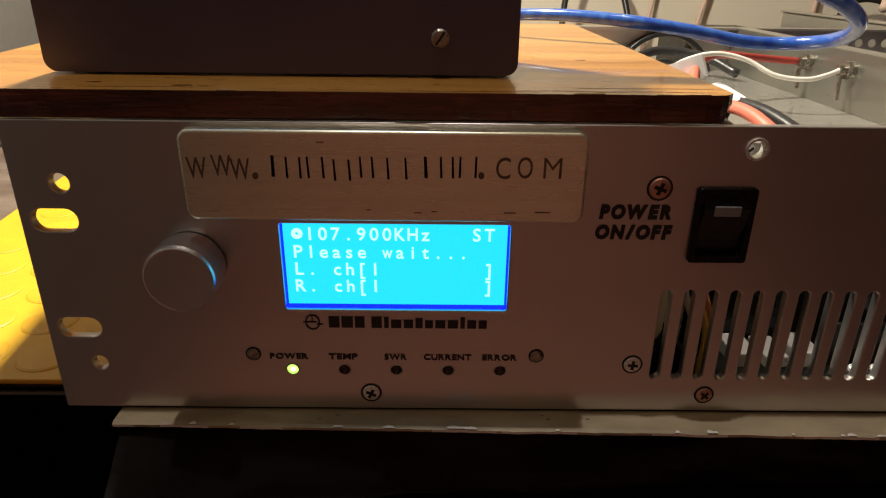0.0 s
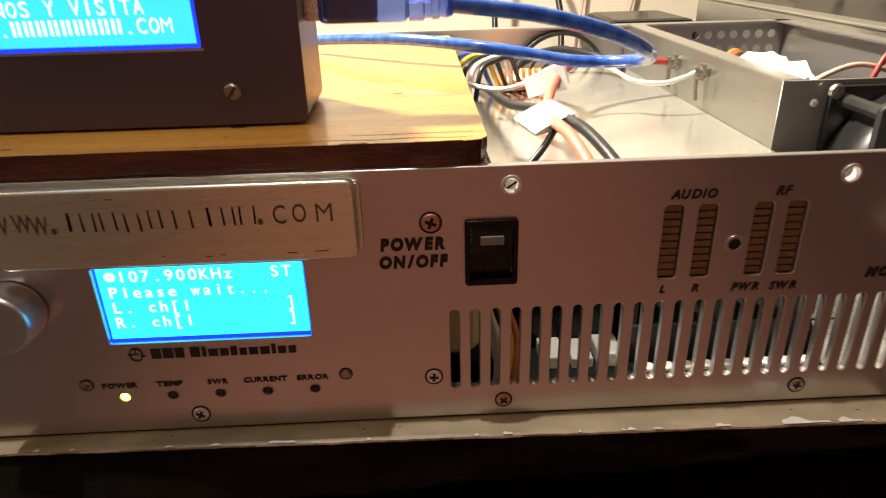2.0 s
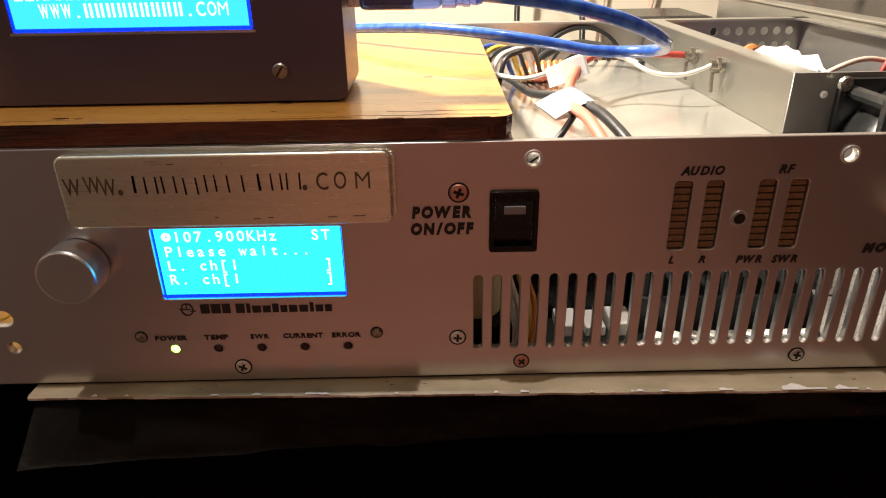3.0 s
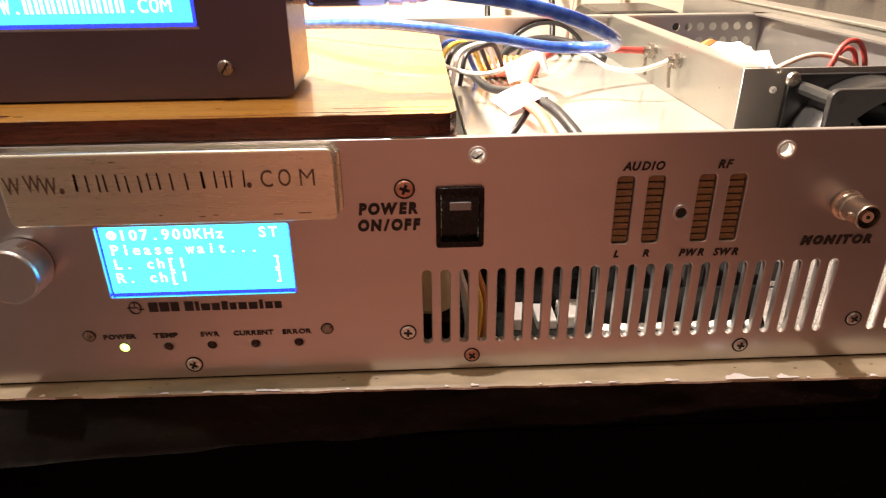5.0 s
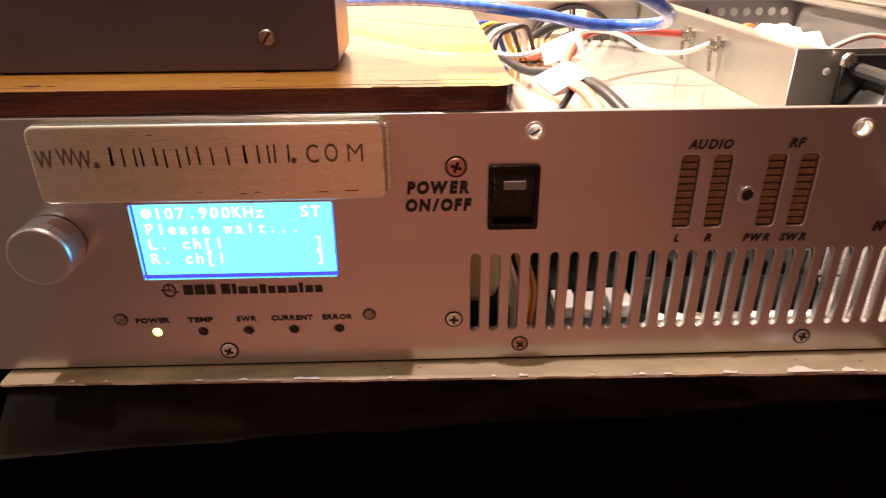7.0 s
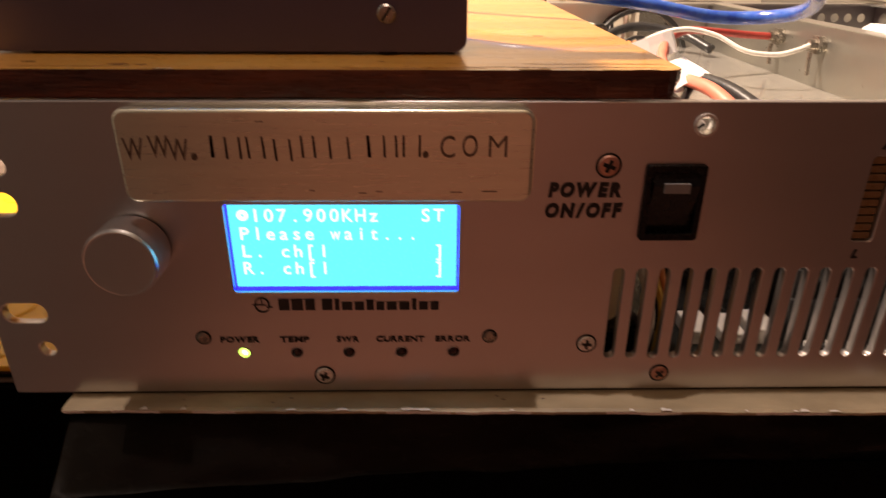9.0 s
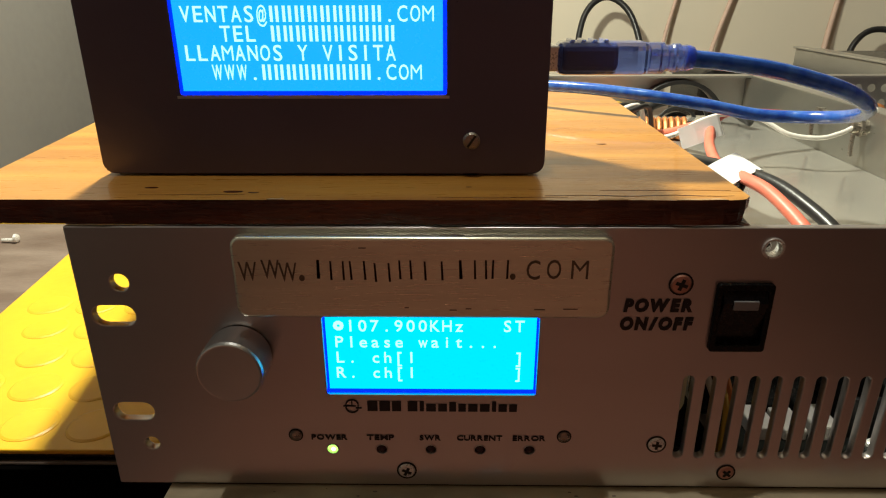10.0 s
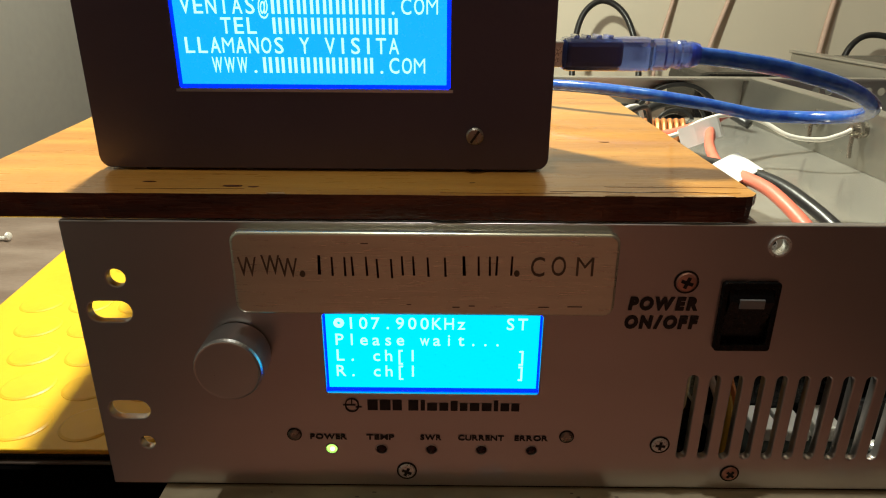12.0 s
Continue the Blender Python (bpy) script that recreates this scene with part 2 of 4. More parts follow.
def sheet(outlines, y0, y1, bevel=0.0, turn=UP):
    """A plate from outlines in (x, z), the first the rim and the others holes, between y0 (front) and y1."""
    cu = bpy.data.curves.new("sheet", "CURVE")
    cu.dimensions, cu.fill_mode = "2D", "BOTH"
    cu.extrude = (y1 - y0) / 2 - bevel
    cu.bevel_depth, cu.bevel_resolution, cu.offset = bevel, 1, -bevel
    for o in outlines:
        s = cu.splines.new("POLY")
        s.points.add(len(o) - 1)
        for p, (x, z) in zip(s.points, o):
            p.co = (x, z, 0, 1)
        s.use_cyclic_u = True
    me = mesh_of(new("sheet", cu))
    bm = bmesh.new()
    bm.from_mesh(me)
    bmesh.ops.remove_doubles(bm, verts=bm.verts[:], dist=1e-6)
    bm.to_mesh(me)
    bm.free()
    me.transform(turn)
    if turn is UP:
        me.transform(Matrix.Translation((0, (y0 + y1) / 2, 0)))
    return me


def rect(x0, x1, z0, z1, r=0.0, lean=0.0, n=5):
    """A rectangle with round corners; lean shifts its top to the right."""
    pts = []
    for cx, cz, a0 in ((x1 - r, z1 - r, 0), (x0 + r, z1 - r, 90), (x0 + r, z0 + r, 180), (x1 - r, z0 + r, 270)):
        for k in range(n if r else 1):
            a = radians(a0 + 90 * k / max(n - 1, 1))
            x, z = cx + r * math.cos(a), cz + r * math.sin(a)
            pts.append((x + lean * (z - z0) / (z1 - z0), z))
    return pts


def disc(x, z, r, n=20):
    return [(x + r * math.cos(2 * math.pi * k / n), z + r * math.sin(2 * math.pi * k / n)) for k in range(n)]


def smooth_line(points, steps=8):
    """A curve through the points."""
    p = [Vector(q) for q in points]
    p = [2 * p[0] - p[1]] + p + [2 * p[-1] - p[-2]]
    out = []
    for a, b, c, d in zip(p, p[1:], p[2:], p[3:]):
        for k in range(steps):
            t = k / steps
            out.append(0.5 * (2 * b + (c - a) * t + (2 * a - 5 * b + 4 * c - d) * t * t + (3 * b - a - 3 * c + d) * t ** 3))
    return out + [p[-2]]


def tube(points, radius, n=10, steps=8):
    """A round wire through the points, closed at both ends."""
    line = smooth_line(points, steps)
    bm = bmesh.new()
    loops, side = [], None
    for k, q in enumerate(line):
        way = (line[min(k + 1, len(line) - 1)] - line[max(k - 1, 0)]).normalized()
        side = way.orthogonal().normalized() if side is None else (side - way * side.dot(way)).normalized()
        up = way.cross(side)
        loops.append([bm.verts.new(q + radius * (math.cos(2 * math.pi * j / n) * side + math.sin(2 * math.pi * j / n) * up)) for j in range(n)])
    for a, b in zip(loops, loops[1:]):
        for j in range(n):
            bm.faces.new((a[j], a[(j + 1) % n], b[(j + 1) % n], b[j]))
    bm.faces.new(loops[0][::-1])
    bm.faces.new(loops[-1])
    bmesh.ops.recalc_face_normals(bm, faces=bm.faces[:])
    return bm


def glyphs(text, cap, bold=0.0, lean=0.0, wide=1.0, align="CENTER"):
    """Lettering as a flat mesh in (x, z) about its middle."""
    cu = bpy.data.curves.new("text", "FONT")
    cu.body, cu.size, cu.align_x, cu.offset, cu.shear = text, cap / 0.69, align, bold, lean
    cu.extrude, cu.resolution_u = 0.00008, 3
    me = mesh_of(new("text", cu))
    me.transform(UP @ Matrix.Diagonal((wide, 1, 1, 1)) @ Matrix.Translation((0, -cap / 2, 0)))
    return me


def word(name, text, x, y, z, cap, mat, parent, bold=0.0, lean=0.0, wide=1.0, width=None, label=""):
    me = glyphs(text, cap, bold, lean, wide)
    if width:
        xs = [v.co.x for v in me.vertices]
        span = max(xs) - min(xs)
        me.transform(Matrix.Diagonal((width / span, 1, 1, 1)))
    me.transform(Matrix.Translation((x, y, z)))
    return part(name, me, mat, parent, label)


def cells(name, text, x, y, z, pitch, cap, mat, parent, solid=()):
    """A line of display characters in even cells; cells in solid become plain bars."""
    for k, ch in enumerate(text):
        cx = x + pitch * (k + 0.5)
        if k in solid:
            for dx in (-0.26, 0.2):
                part("bar", box(cx + pitch * (dx - 0.1), cx + pitch * (dx + 0.12), y - 0.00008, y + 0.00008, z - cap / 2, z + cap / 2), mat, parent)
        elif ch != " ":
            me = glyphs(ch, cap, -0.00006 if ch == "M" else 0.00003)
            xs = [v.co.x for v in me.vertices]
            span, mid = max(xs) - min(xs), (max(xs) + min(xs)) / 2
            fit_to = min(1.0, (0.88 if ch == "M" else 0.78) * pitch / max(span, 1e-6))
            me.transform(Matrix.Translation((cx, y, z)) @ Matrix.Diagonal((fit_to, 1, 1, 1)) @ Matrix.Translation((-mid, 0, 0)))
            part(name, me, mat, parent)


def bars(name, widths, x, y, z, heights, gap, mat, parent):
    """A word as plain upright bars of its letters' size."""
    for w, h in zip(widths, heights):
        part(name, box(x, x + w, y - 0.00008, y + 0.00008, z, z + h), mat, parent)
        x += w + gap


def cross_screw(r):
    """A countersunk cross-head screw facing -y, about its own middle: head and recess."""
    head = lathe([(r * 0.7, 0.0006), (r, 0.0003), (r, -0.0002), (r * 0.86, -0.0006), (r * 0.3, -0.0008)], 20)
    a, b = r * 0.58, r * 0.17
    cut = merged(box(-a, a, -0.00092, -0.0008, -b, b), box(-b, b, -0.00091, -0.00079, -a, a))
    return head, cut


def add_screw(parent, x, z, r, mat, y=0.0, turn=20.0, label="", slot=False):
    if slot:
        head = lathe([(r * 0.7, 0.0006), (r, 0.0002), (r, -0.0008), (r * 0.8, -0.0013), (r * 0.3, -0.0014)], 20)
        cut = box(-r * 0.8, r * 0.8, -0.00155, -0.0011, -r * 0.13, r * 0.13)
    else:
        head, cut = cross_screw(r)
    m = Matrix.Translation((x, y, z)) @ Matrix.Rotation(radians(turn), 4, "Y")
    head.transform(m)
    cut.transform(m)
    s = part("screw", head, mat, parent, label, smooth=False)
    part("screw_recess", cut, M_DARK, s)
    if not slot:
        part("countersink", sheet([disc(x, z, r + 0.0005), disc(x, z, r + 0.00002)], y - 0.00025, y + 0.0003), M_DARK, s)
    return s


# ---- room ----
def wall(name, x0, x1, y0, y1, z0, z1, mat, label):
    return tagged(part(name, box(x0, x1, y0, y1, z0, z1), mat), label, "wall", kind="structure")


wall("wall_north", -0.62, 1.32, 0.92, 1.02, -0.85, 1.6, M_WALLN, "plain cream-painted room wall behind the workbench")
wall("wall_west", -0.62, -0.52, -1.9, 0.92, -0.85, 1.6, M_WALLW, "plain grey-painted room wall beside the workbench")
# unseen, kept dark and close to darken what the panel's right side reflects
wall("wall_east", 1.22, 1.32, -1.9, 0.92, -0.85, 1.6, M_WALLE, "plain unseen brown wall added to darken the panel's reflections")
# unseen, its terracotta chosen for the reddish reflection in the panel
wall("wall_south", -0.62, 0.98, -2.0, -1.9, -0.85, 1.6, M_WALLS, "plain unseen terracotta wall added to redden the panel's reflections")
# unseen dark piece, added for the panel's reflections only
wall("wall_south_east", 0.98, 1.32, -2.0, -1.9, -0.85, 1.6, M_WALLE, "plain unseen brown wall piece added to darken the panel's right side")
# unseen, its colour set for the warm bounce on the panel front
tagged(part("floor", box(-0.62, 1.32, -2.0, 1.02, -0.95, -0.85), M_FLOOR), "plain unseen terracotta floor, coloured to bounce warm light onto the panel", "floor", kind="structure")
tagged(part("ceiling", box(-0.62, 1.32, -2.0, 1.02, 1.6, 1.7), M_WALLN), "plain cream ceiling of the room", "ceiling", kind="structure")

# ---- workbench, shelf board and rubber mat ----
bench = thing("workbench", (0.4, 0.4, -0.85), "dark worn workbench with its front coloured as deep shade", "table")
part("tabletop", box(-0.5, 1.21, 0.0275, 0.9, -0.05, -0.014, 0.001), M_TABLE, bench, "worn brown wooden top")
part("front_edging", box(-0.5, 1.21, 0.0242, 0.0274, -0.05, -0.0142, 0.0006), M_FRONT, bench, "edging coloured black as deep shade")
part("apron", box(-0.48, 1.19, 0.0242, 0.0282, -0.2, -0.0502, 0.0008), M_FRONT, bench, "apron coloured black as deep shade")
for lx in (-0.47, 1.13):
    for ly in (0.06, 0.8):
        part("leg", box(lx, lx + 0.05, ly, ly + 0.05, -0.85, -0.0502, 0.003), M_FRONT, bench)

cabinet = thing("grey_cabinet", (-0.36, 0.5, -0.014), "plain grey-painted cabinet standing on the bench", "cabinet")
part("cabinet_shell", box(-0.47, -0.25, 0.12, 0.88, -0.0139, 0.62, 0.004), M_WALLW, cabinet)
part("cabinet_top", box(-0.475, -0.246, 0.115, 0.885, 0.6202, 0.636, 0.003), M_WALLW, cabinet)

random.seed(5)


def edge_y(x):
    """The shelf's front edge runs slightly askew to the panel."""
    return -0.0065 - 0.0165 * x


def ragged_board(x0, x1, y1, z0, z1, step=0.0016, depth=0.0004, drop=0.00025):
    """A board whose front edge is chipped and uneven, with stretches coloured white as glints."""
    bm = bmesh.new()
    n = int((x1 - x0) / step)
    rows = []
    for k in range(n + 1):
        x = x0 + (x1 - x0) * k / n
        f = edge_y(x) + depth * (noise.noise((x * 70, 1, 0)) + 0.6 * noise.noise((x * 300, 2, 0)) + 0.3 * noise.noise((x * 900, 6, 0)))
        d = drop * (noise.noise((x * 90, 5, 0)))
        pts = [(x, y1, z1), (x, f + 0.0011, z1), (x, f, z1 - 0.0005 + d), (x, f + 0.0003, z0 + 0.0002 + d), (x, f + 0.0012, z0), (x, y1, z0)]
        rows.append([bm.verts.new(p) for p in pts])
    for a, b in zip(rows, rows[1:]):
        for k in range(6):
            face = bm.faces.new((a[k], b[k], b[(k + 1) % 6], a[(k + 1) % 6]))
            # white front faces paint the thin highlight on the edge
            face.material_index = 1 if k == 2 and noise.noise((a[0].co.x * 45, 7, 3)) > 0.0 else 0
    bm.faces.new(rows[0])
    bm.faces.new(rows[-1][::-1])
    bmesh.ops.recalc_face_normals(bm, faces=bm.faces[:])
    return bm


shelf = thing("shelf_board", (0.3, 0.2, -0.014), "cream-painted shelf board with a chipped front edge under the transmitter", "shelf")
ledge = part("board", ragged_board(0.0165, 0.62, 0.44, -0.0013, 0.0005), M_SHELF, shelf)
ledge.data.materials.append(M_CHIP_GLINT)
part("underside_board", box(0.0175, 0.618, 0.004, 0.44, -0.0139, -0.0014, 0.0005), M_FRONT, shelf, "underside board coloured black as shade below the ledge")
for k in range(16):
    cx, w = random.uniform(0.03, 0.36), random.uniform(0.001, 0.004)
    d, fy = random.uniform(0.0003, 0.0011), edge_y(cx)
    me = sheet([[(cx, fy - 0.0001), (cx + w, fy - 0.0001), (cx + w * 0.8, fy + 0.0003 + d * 0.6), (cx + w * 0.45, fy + 0.0003 + d), (cx + w * 0.2, fy + 0.0003 + d * 0.5)]], 0, 0.0001, turn=Matrix.Translation((0, 0, 0.00055)))
    part("paint_chip", me, M_CHIP_GLINT, shelf)
for k in range(14):
    cx, cy, w = random.uniform(0.05, 0.36), random.uniform(-0.006, -0.001), random.uniform(0.0005, 0.0018)
    me = sheet([[(cx + w * (0.5 + 0.3 * noise.noise((k, j, 3))) * math.cos(j * 0.7), cy + 0.35 * w * (0.6 + 0.4 * noise.noise((k, j, 8))) * math.sin(j * 0.7)) for j in range(9)]], 0, 0.00006, turn=Matrix.Translation((0, 0, 0.00052)))
    part("grime_spot", me, M_TABLE, shelf)
# bare patches where the paint has come off along the edge
for cx, w, d in ((0.296, 0.016, 0.0036), (0.311, 0.008, 0.0022), (0.268, 0.005, 0.001), (0.196, 0.003, 0.0008), (0.12, 0.006, 0.0007)):
    edge = [(cx - w / 2 + w * k / 14, edge_y(cx) + 0.0009 + d * max(0.12, 0.75 + 0.5 * noise.noise((cx * 30 + k * 0.8, 3, 0))) * math.sin(math.pi * min(1, (k + 0.6) / 9)) if k < 14 else edge_y(cx) + 0.0009) for k in range(15)]
    me = sheet([[(cx - w / 2, edge_y(cx) + 0.0001), (cx + w / 2, edge_y(cx) + 0.0001)] + edge[::-1]], 0, 0.00012, turn=Matrix.Translation((0, 0, 0.00055)))
    part("paint_chip", me, M_CHIP_GLINT, shelf, "bare white chipped patch")

mat_thing = thing("rubber_mat", (-0.05, 0.12, -0.014), "bright yellow rubber mat with raised coins on the bench", "mat")
part("sheet", sheet([[(-0.119, 0.0283), (0.012, 0.0283), (0.012, 0.345), (-0.156, 0.345)]], 0, 0.0022, 0.0005, turn=Matrix.Translation((0, 0, -0.0096))), M_MAT, mat_thing)
part("underlay", sheet([[(-0.118, 0.0290), (0.0115, 0.0290), (0.0115, 0.344), (-0.155, 0.344)]], 0, 0.0030, 0.0004, turn=Matrix.Translation((0, 0, -0.01225))), M_BLACK, mat_thing, "black foam underlay")
coin = bpy.data.meshes.new("coin")
cb = lathe([(0.0112, -0.0006), (0.0108, 0.0002), (0.0098, 0.0006)], 28, "z")
cb.to_mesh(coin)
cb.free()
coin.materials.append(M_MAT)
for r in range(11):
    for c in range(6):
        cx, cy = -0.137 + 0.0262 * c + (0.0131 if r % 2 else 0), 0.0435 + 0.0262 * r
        if -0.114 - 0.117 * (cy - 0.0283) + 0.0125 < cx < 0.0 and cy < 0.332:
            part("coin", coin, M_MAT, mat_thing, place=(cx, cy, -0.0085))

screw = thing("loose_screw", (-0.201, 0.257, -0.014), "small bright loose screw lying on the brown bench", "screw")
part("shank", lathe([(0.0013, -0.208), (0.0016, -0.205), (0.0016, -0.199)], 14, "x", (0, 0.257, -0.0123)), M_STEEL, screw)
part("head", lathe([(0.0016, -0.1989), (0.0032, -0.1985), (0.0028, -0.1968), (0.0012, -0.1962)], 18, "x", (0, 0.257, -0.0108)), M_STEEL, screw)

film = thing("plastic_film", (0.1, 0.01, -0.05), "creased black plastic film hanging under the shelf edge", "plastic film")
bm = bmesh.new()
NX, NZ = 90, 12
grid = []
for j in range(NZ + 1):
    row = []
    for k in range(NX + 1):
        x = 0.018 + 0.34 * k / NX
        # left end bent outward so that it catches the lamp
        out = 0.021 * (1 - k / NX) ** 4
        z = -0.0016 - (0.0305 - 0.0135 * k / NX - 0.7 * out + 0.0007 * noise.noise((x * 30, 8, 0))) * j / NZ
        y = -0.0035 + min(1, j / 3) * (0.0022 * noise.noise((x * 22, z * 60, 1)) + 0.001 * noise.noise((x * 70, z * 150, 4))) - out * j / NZ
        row.append(bm.verts.new((x, y, z)))
    grid.append(row)
for a, b in zip(grid, grid[1:]):
    for k in range(NX):
        bm.faces.new((a[k], a[k + 1], b[k + 1], b[k]))
bmesh.ops.solidify(bm, geom=bm.faces[:], thickness=0.0003)
part("film_sheet", bm, M_FILM, film, smooth=True)

# ---- rack transmitter ----
tx = thing("rack_transmitter", (0.24, 0.18, -0.003), "open satin-aluminium rack transmitter with lit display, knob and vent slots", "transmitter")
PZ0, PZ = 0.0014, 0.0902
slot_x = [0.1795 + 0.00659 * k for k in range(23)] + [0.3453 + 0.00659 * k for k in range(14)]
holes = [rect(x - 0.0015, x + 0.0015, 0.0130, 0.0430, 0.0015) for x in slot_x]
holes += [rect(0.0030, 0.0157, 0.0592, 0.0658, 0.0032), rect(0.0031, 0.0157, 0.0260, 0.0324, 0.0032), disc(0.0128, 0.0731, 0.0027), disc(0.0131, 0.0172, 0.0023)]
holes += [rect(0.0701, 0.1337, 0.0357, 0.0622, 0.0008), rect(0.1834, 0.1988, 0.0526, 0.0734, 0.0008)]
VU = (0.2434, 0.2538, 0.2709, 0.2812)
holes += [rect(x, x + 0.0058, 0.0512, 0.0757, 0.0012) for x in VU]
LEDS = [0.0705 + 0.01555 * k for k in range(5)]
holes += [disc(x, 0.0155, 0.0017) for x in LEDS]
holes += [disc(0.1968, 0.0842, 0.0028), disc(0.2980, 0.0838, 0.0028)]
front = part("front_panel", sheet([rect(0, 0.4826, PZ0, PZ, 0.0006), *holes], 0.0, 0.003, 0.0004), M_PANEL, tx)

# chassis
part("chassis_floor", box(0.022, 0.468, 0.0032, 0.362, 0.001, 0.0025), M_ALU, tx)
# added black strip: draws the dark shadow line of the gap under the panel
part("gap_shade_strip", box(0.001, 0.4815, 0.0008, 0.008, 0.0006, 0.0013), M_BLACK, tx, "black strip standing in for the shaded gap under the panel edge")
for fx in (0.05, 0.43):
    for fy in (0.03, 0.33):
        part("rubber_foot", lathe([(0.008, 0.0005), (0.009, 0.0009)], 20, "z", (fx, fy, 0)), M_BLACK, tx)
part("side_wall", box(0.022, 0.0235, 0.0032, 0.362, 0.0026, 0.0882), M_ALU, tx)
part("side_wall", box(0.4665, 0.468, 0.0032, 0.362, 0.0026, 0.0882), M_ALU, tx)
part("side_flange", box(0.455, 0.4664, 0.0032, 0.3595, 0.0868, 0.0882), M_ALU, tx)
vent = [disc(0.395 + 0.0103 * k, z, 0.0032, 14) for k in range(7) for z in (0.0775, 0.066, 0.0545)]
part("back_wall", sheet([rect(0.0236, 0.4664, 0.0026, 0.0882), disc(0.285, 0.048, 0.034, 40), *vent], 0.3604, 0.362), M_ALU, tx)
part("back_flange", box(0.0236, 0.4664, 0.350, 0.3603, 0.0868, 0.0882), M_ALU, tx)
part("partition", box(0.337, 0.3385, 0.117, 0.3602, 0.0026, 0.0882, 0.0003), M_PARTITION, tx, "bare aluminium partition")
part("partition_flange", box(0.3386, 0.349, 0.1186, 0.3498, 0.0868, 0.0882), M_ALU, tx)
part("fan_bracket", sheet([rect(0.337, 0.4664, 0.0026, 0.0882), disc(0.3985, 0.0458, 0.036, 40)], 0.1155, 0.1169), M_BRACKET, tx, "grey aluminium fan bracket")
part("bracket_rivet", lathe([(0.0018, 0.1156), (0.0018, 0.1149), (0.001, 0.1144)], 14, "y", (0.3530, 0, 0.0778)), M_STEEL, tx)
deck = part("heat_spreader", box(0.203, 0.3368, 0.052, 0.3595, 0.0545, 0.0565, 0.0003), M_DECK, tx, "polished aluminium deck plate")
part("deck_side", box(0.203, 0.205, 0.0522, 0.3593, 0.0026, 0.0544), M_ALU, deck)
# dark rail fills the gap beside the deck with the colour of its shade
part("gap_shade_rail", box(0.187, 0.2026, 0.0032, 0.33, 0.05, 0.0535, 0.0004), M_FAN, tx, "dark rail standing in for the shaded gap beside the deck")
add = lathe([(0.0045, 0.0536), (0.0045, 0.0565), (0.003, 0.058)], 8, "z", (0.1915, 0.15, 0))
part("hex_bolt", add, M_STEEL, tx)

# cooling fan in the right compartment, with its frame, hub and blades
fx, fz = 0.3985, 0.0458
fan = part("cooling_fan", sheet([rect(fx - 0.04, fx + 0.04, fz - 0.04, fz + 0.04, 0.004), disc(fx, fz, 0.0375, 40)], 0.112, 0.1154, 0.0004), M_FAN, tx, "black plastic cooling fan")
part("fan_flange", sheet([rect(fx - 0.04, fx + 0.04, fz - 0.04, fz + 0.04, 0.004), disc(fx, fz, 0.0375, 40)], 0.0764, 0.0800, 0.0004), M_FAN, fan)
part("fan_shroud", sheet([disc(fx, fz, 0.0392, 40), disc(fx, fz, 0.0376, 40)], 0.0800, 0.112), M_FAN, fan)
part("fan_hub", lathe([(0.014, 0.1135), (0.0165, 0.112), (0.0165, 0.082), (0.0155, 0.0805)], 32, "y", (fx, 0, fz)), M_FAN, fan)
for k in range(4):
    a = radians(45 + 90 * k)
    c, s = math.cos(a), math.sin(a)
    part("fan_strut", tube([(fx + c * 0.012, 0.0790, fz + s * 0.012), (fx + c * 0.026, 0.0790, fz + s * 0.026), (fx + c * 0.039, 0.0790, fz + s * 0.039)], 0.0014, 6, 2), M_FAN, fan)
    part("fan_post", tube([(fx + c * 0.0478, 0.0790, fz + s * 0.0478), (fx + c * 0.0478, 0.0955, fz + s * 0.0478), (fx + c * 0.0478, 0.113, fz + s * 0.0478)], 0.0032, 8, 2), M_FAN, fan)
    hx, hz = fx + (0.0358 if c > 0 else -0.0358), fz + (0.0358 if s > 0 else -0.0358)
    part("fan_screw", lathe([(0.0032, 0.1119), (0.0038, 0.1110), (0.0030, 0.1096), (0.001, 0.1091)], 16, "y", (hx - 0.003 * (1 if c < 0 else -1), 0, hz + 0.002)), M_SOCKET, fan)
    part("flange_hole", lathe([(0.0021, 0.0766), (0.0021, 0.0762)], 14, "y", (hx, 0, hz)), M_DARK, fan)
for k in range(7):
    bm = bmesh.new()
    rows = []
    for j in range(6):
        r = 0.016 + 0.0205 * j / 5
        tw = radians(k * 360 / 7 + 6 * j)
        rows.append([(r, tw - 0.32, 0.0825), (r, tw, 0.0965), (r, tw + 0.32, 0.111)])
    vs = [[bm.verts.new((fx + r * math.cos(t), y, fz + r * math.sin(t))) for r, t, y in row] for row in rows]
    for a, b in zip(vs, vs[1:]):
        for j in range(2):
            bm.faces.new((a[j], a[j + 1], b[j + 1], b[j]))
    bmesh.ops.solidify(bm, geom=bm.faces[:], thickness=0.0011)
    part("fan_blade", bm, M_FAN, fan, smooth=True)
part("fan_sticker", sheet([disc(fx, fz, 0.013, 28)], 0.0801, 0.0804), M_TAG, fan)

# rear fan grille at the back wall
grille = part("rear_fan", sheet([disc(0.285, 0.048, 0.037, 40), disc(0.285, 0.048, 0.034, 40)], 0.350, 0.3602), M_FAN, tx, "black rear fan ring")
for r in (0.026, 0.017, 0.009):
    part("grille_ring", sheet([disc(0.285, 0.048, r, 36), disc(0.285, 0.048, r - 0.0022, 36)], 0.352, 0.355), M_FAN, grille)
part("grille_hub", lathe([(0.012, 0.3585), (0.012, 0.3555)], 24, "y", (0.285, 0, 0.048)), M_BLACK, grille)

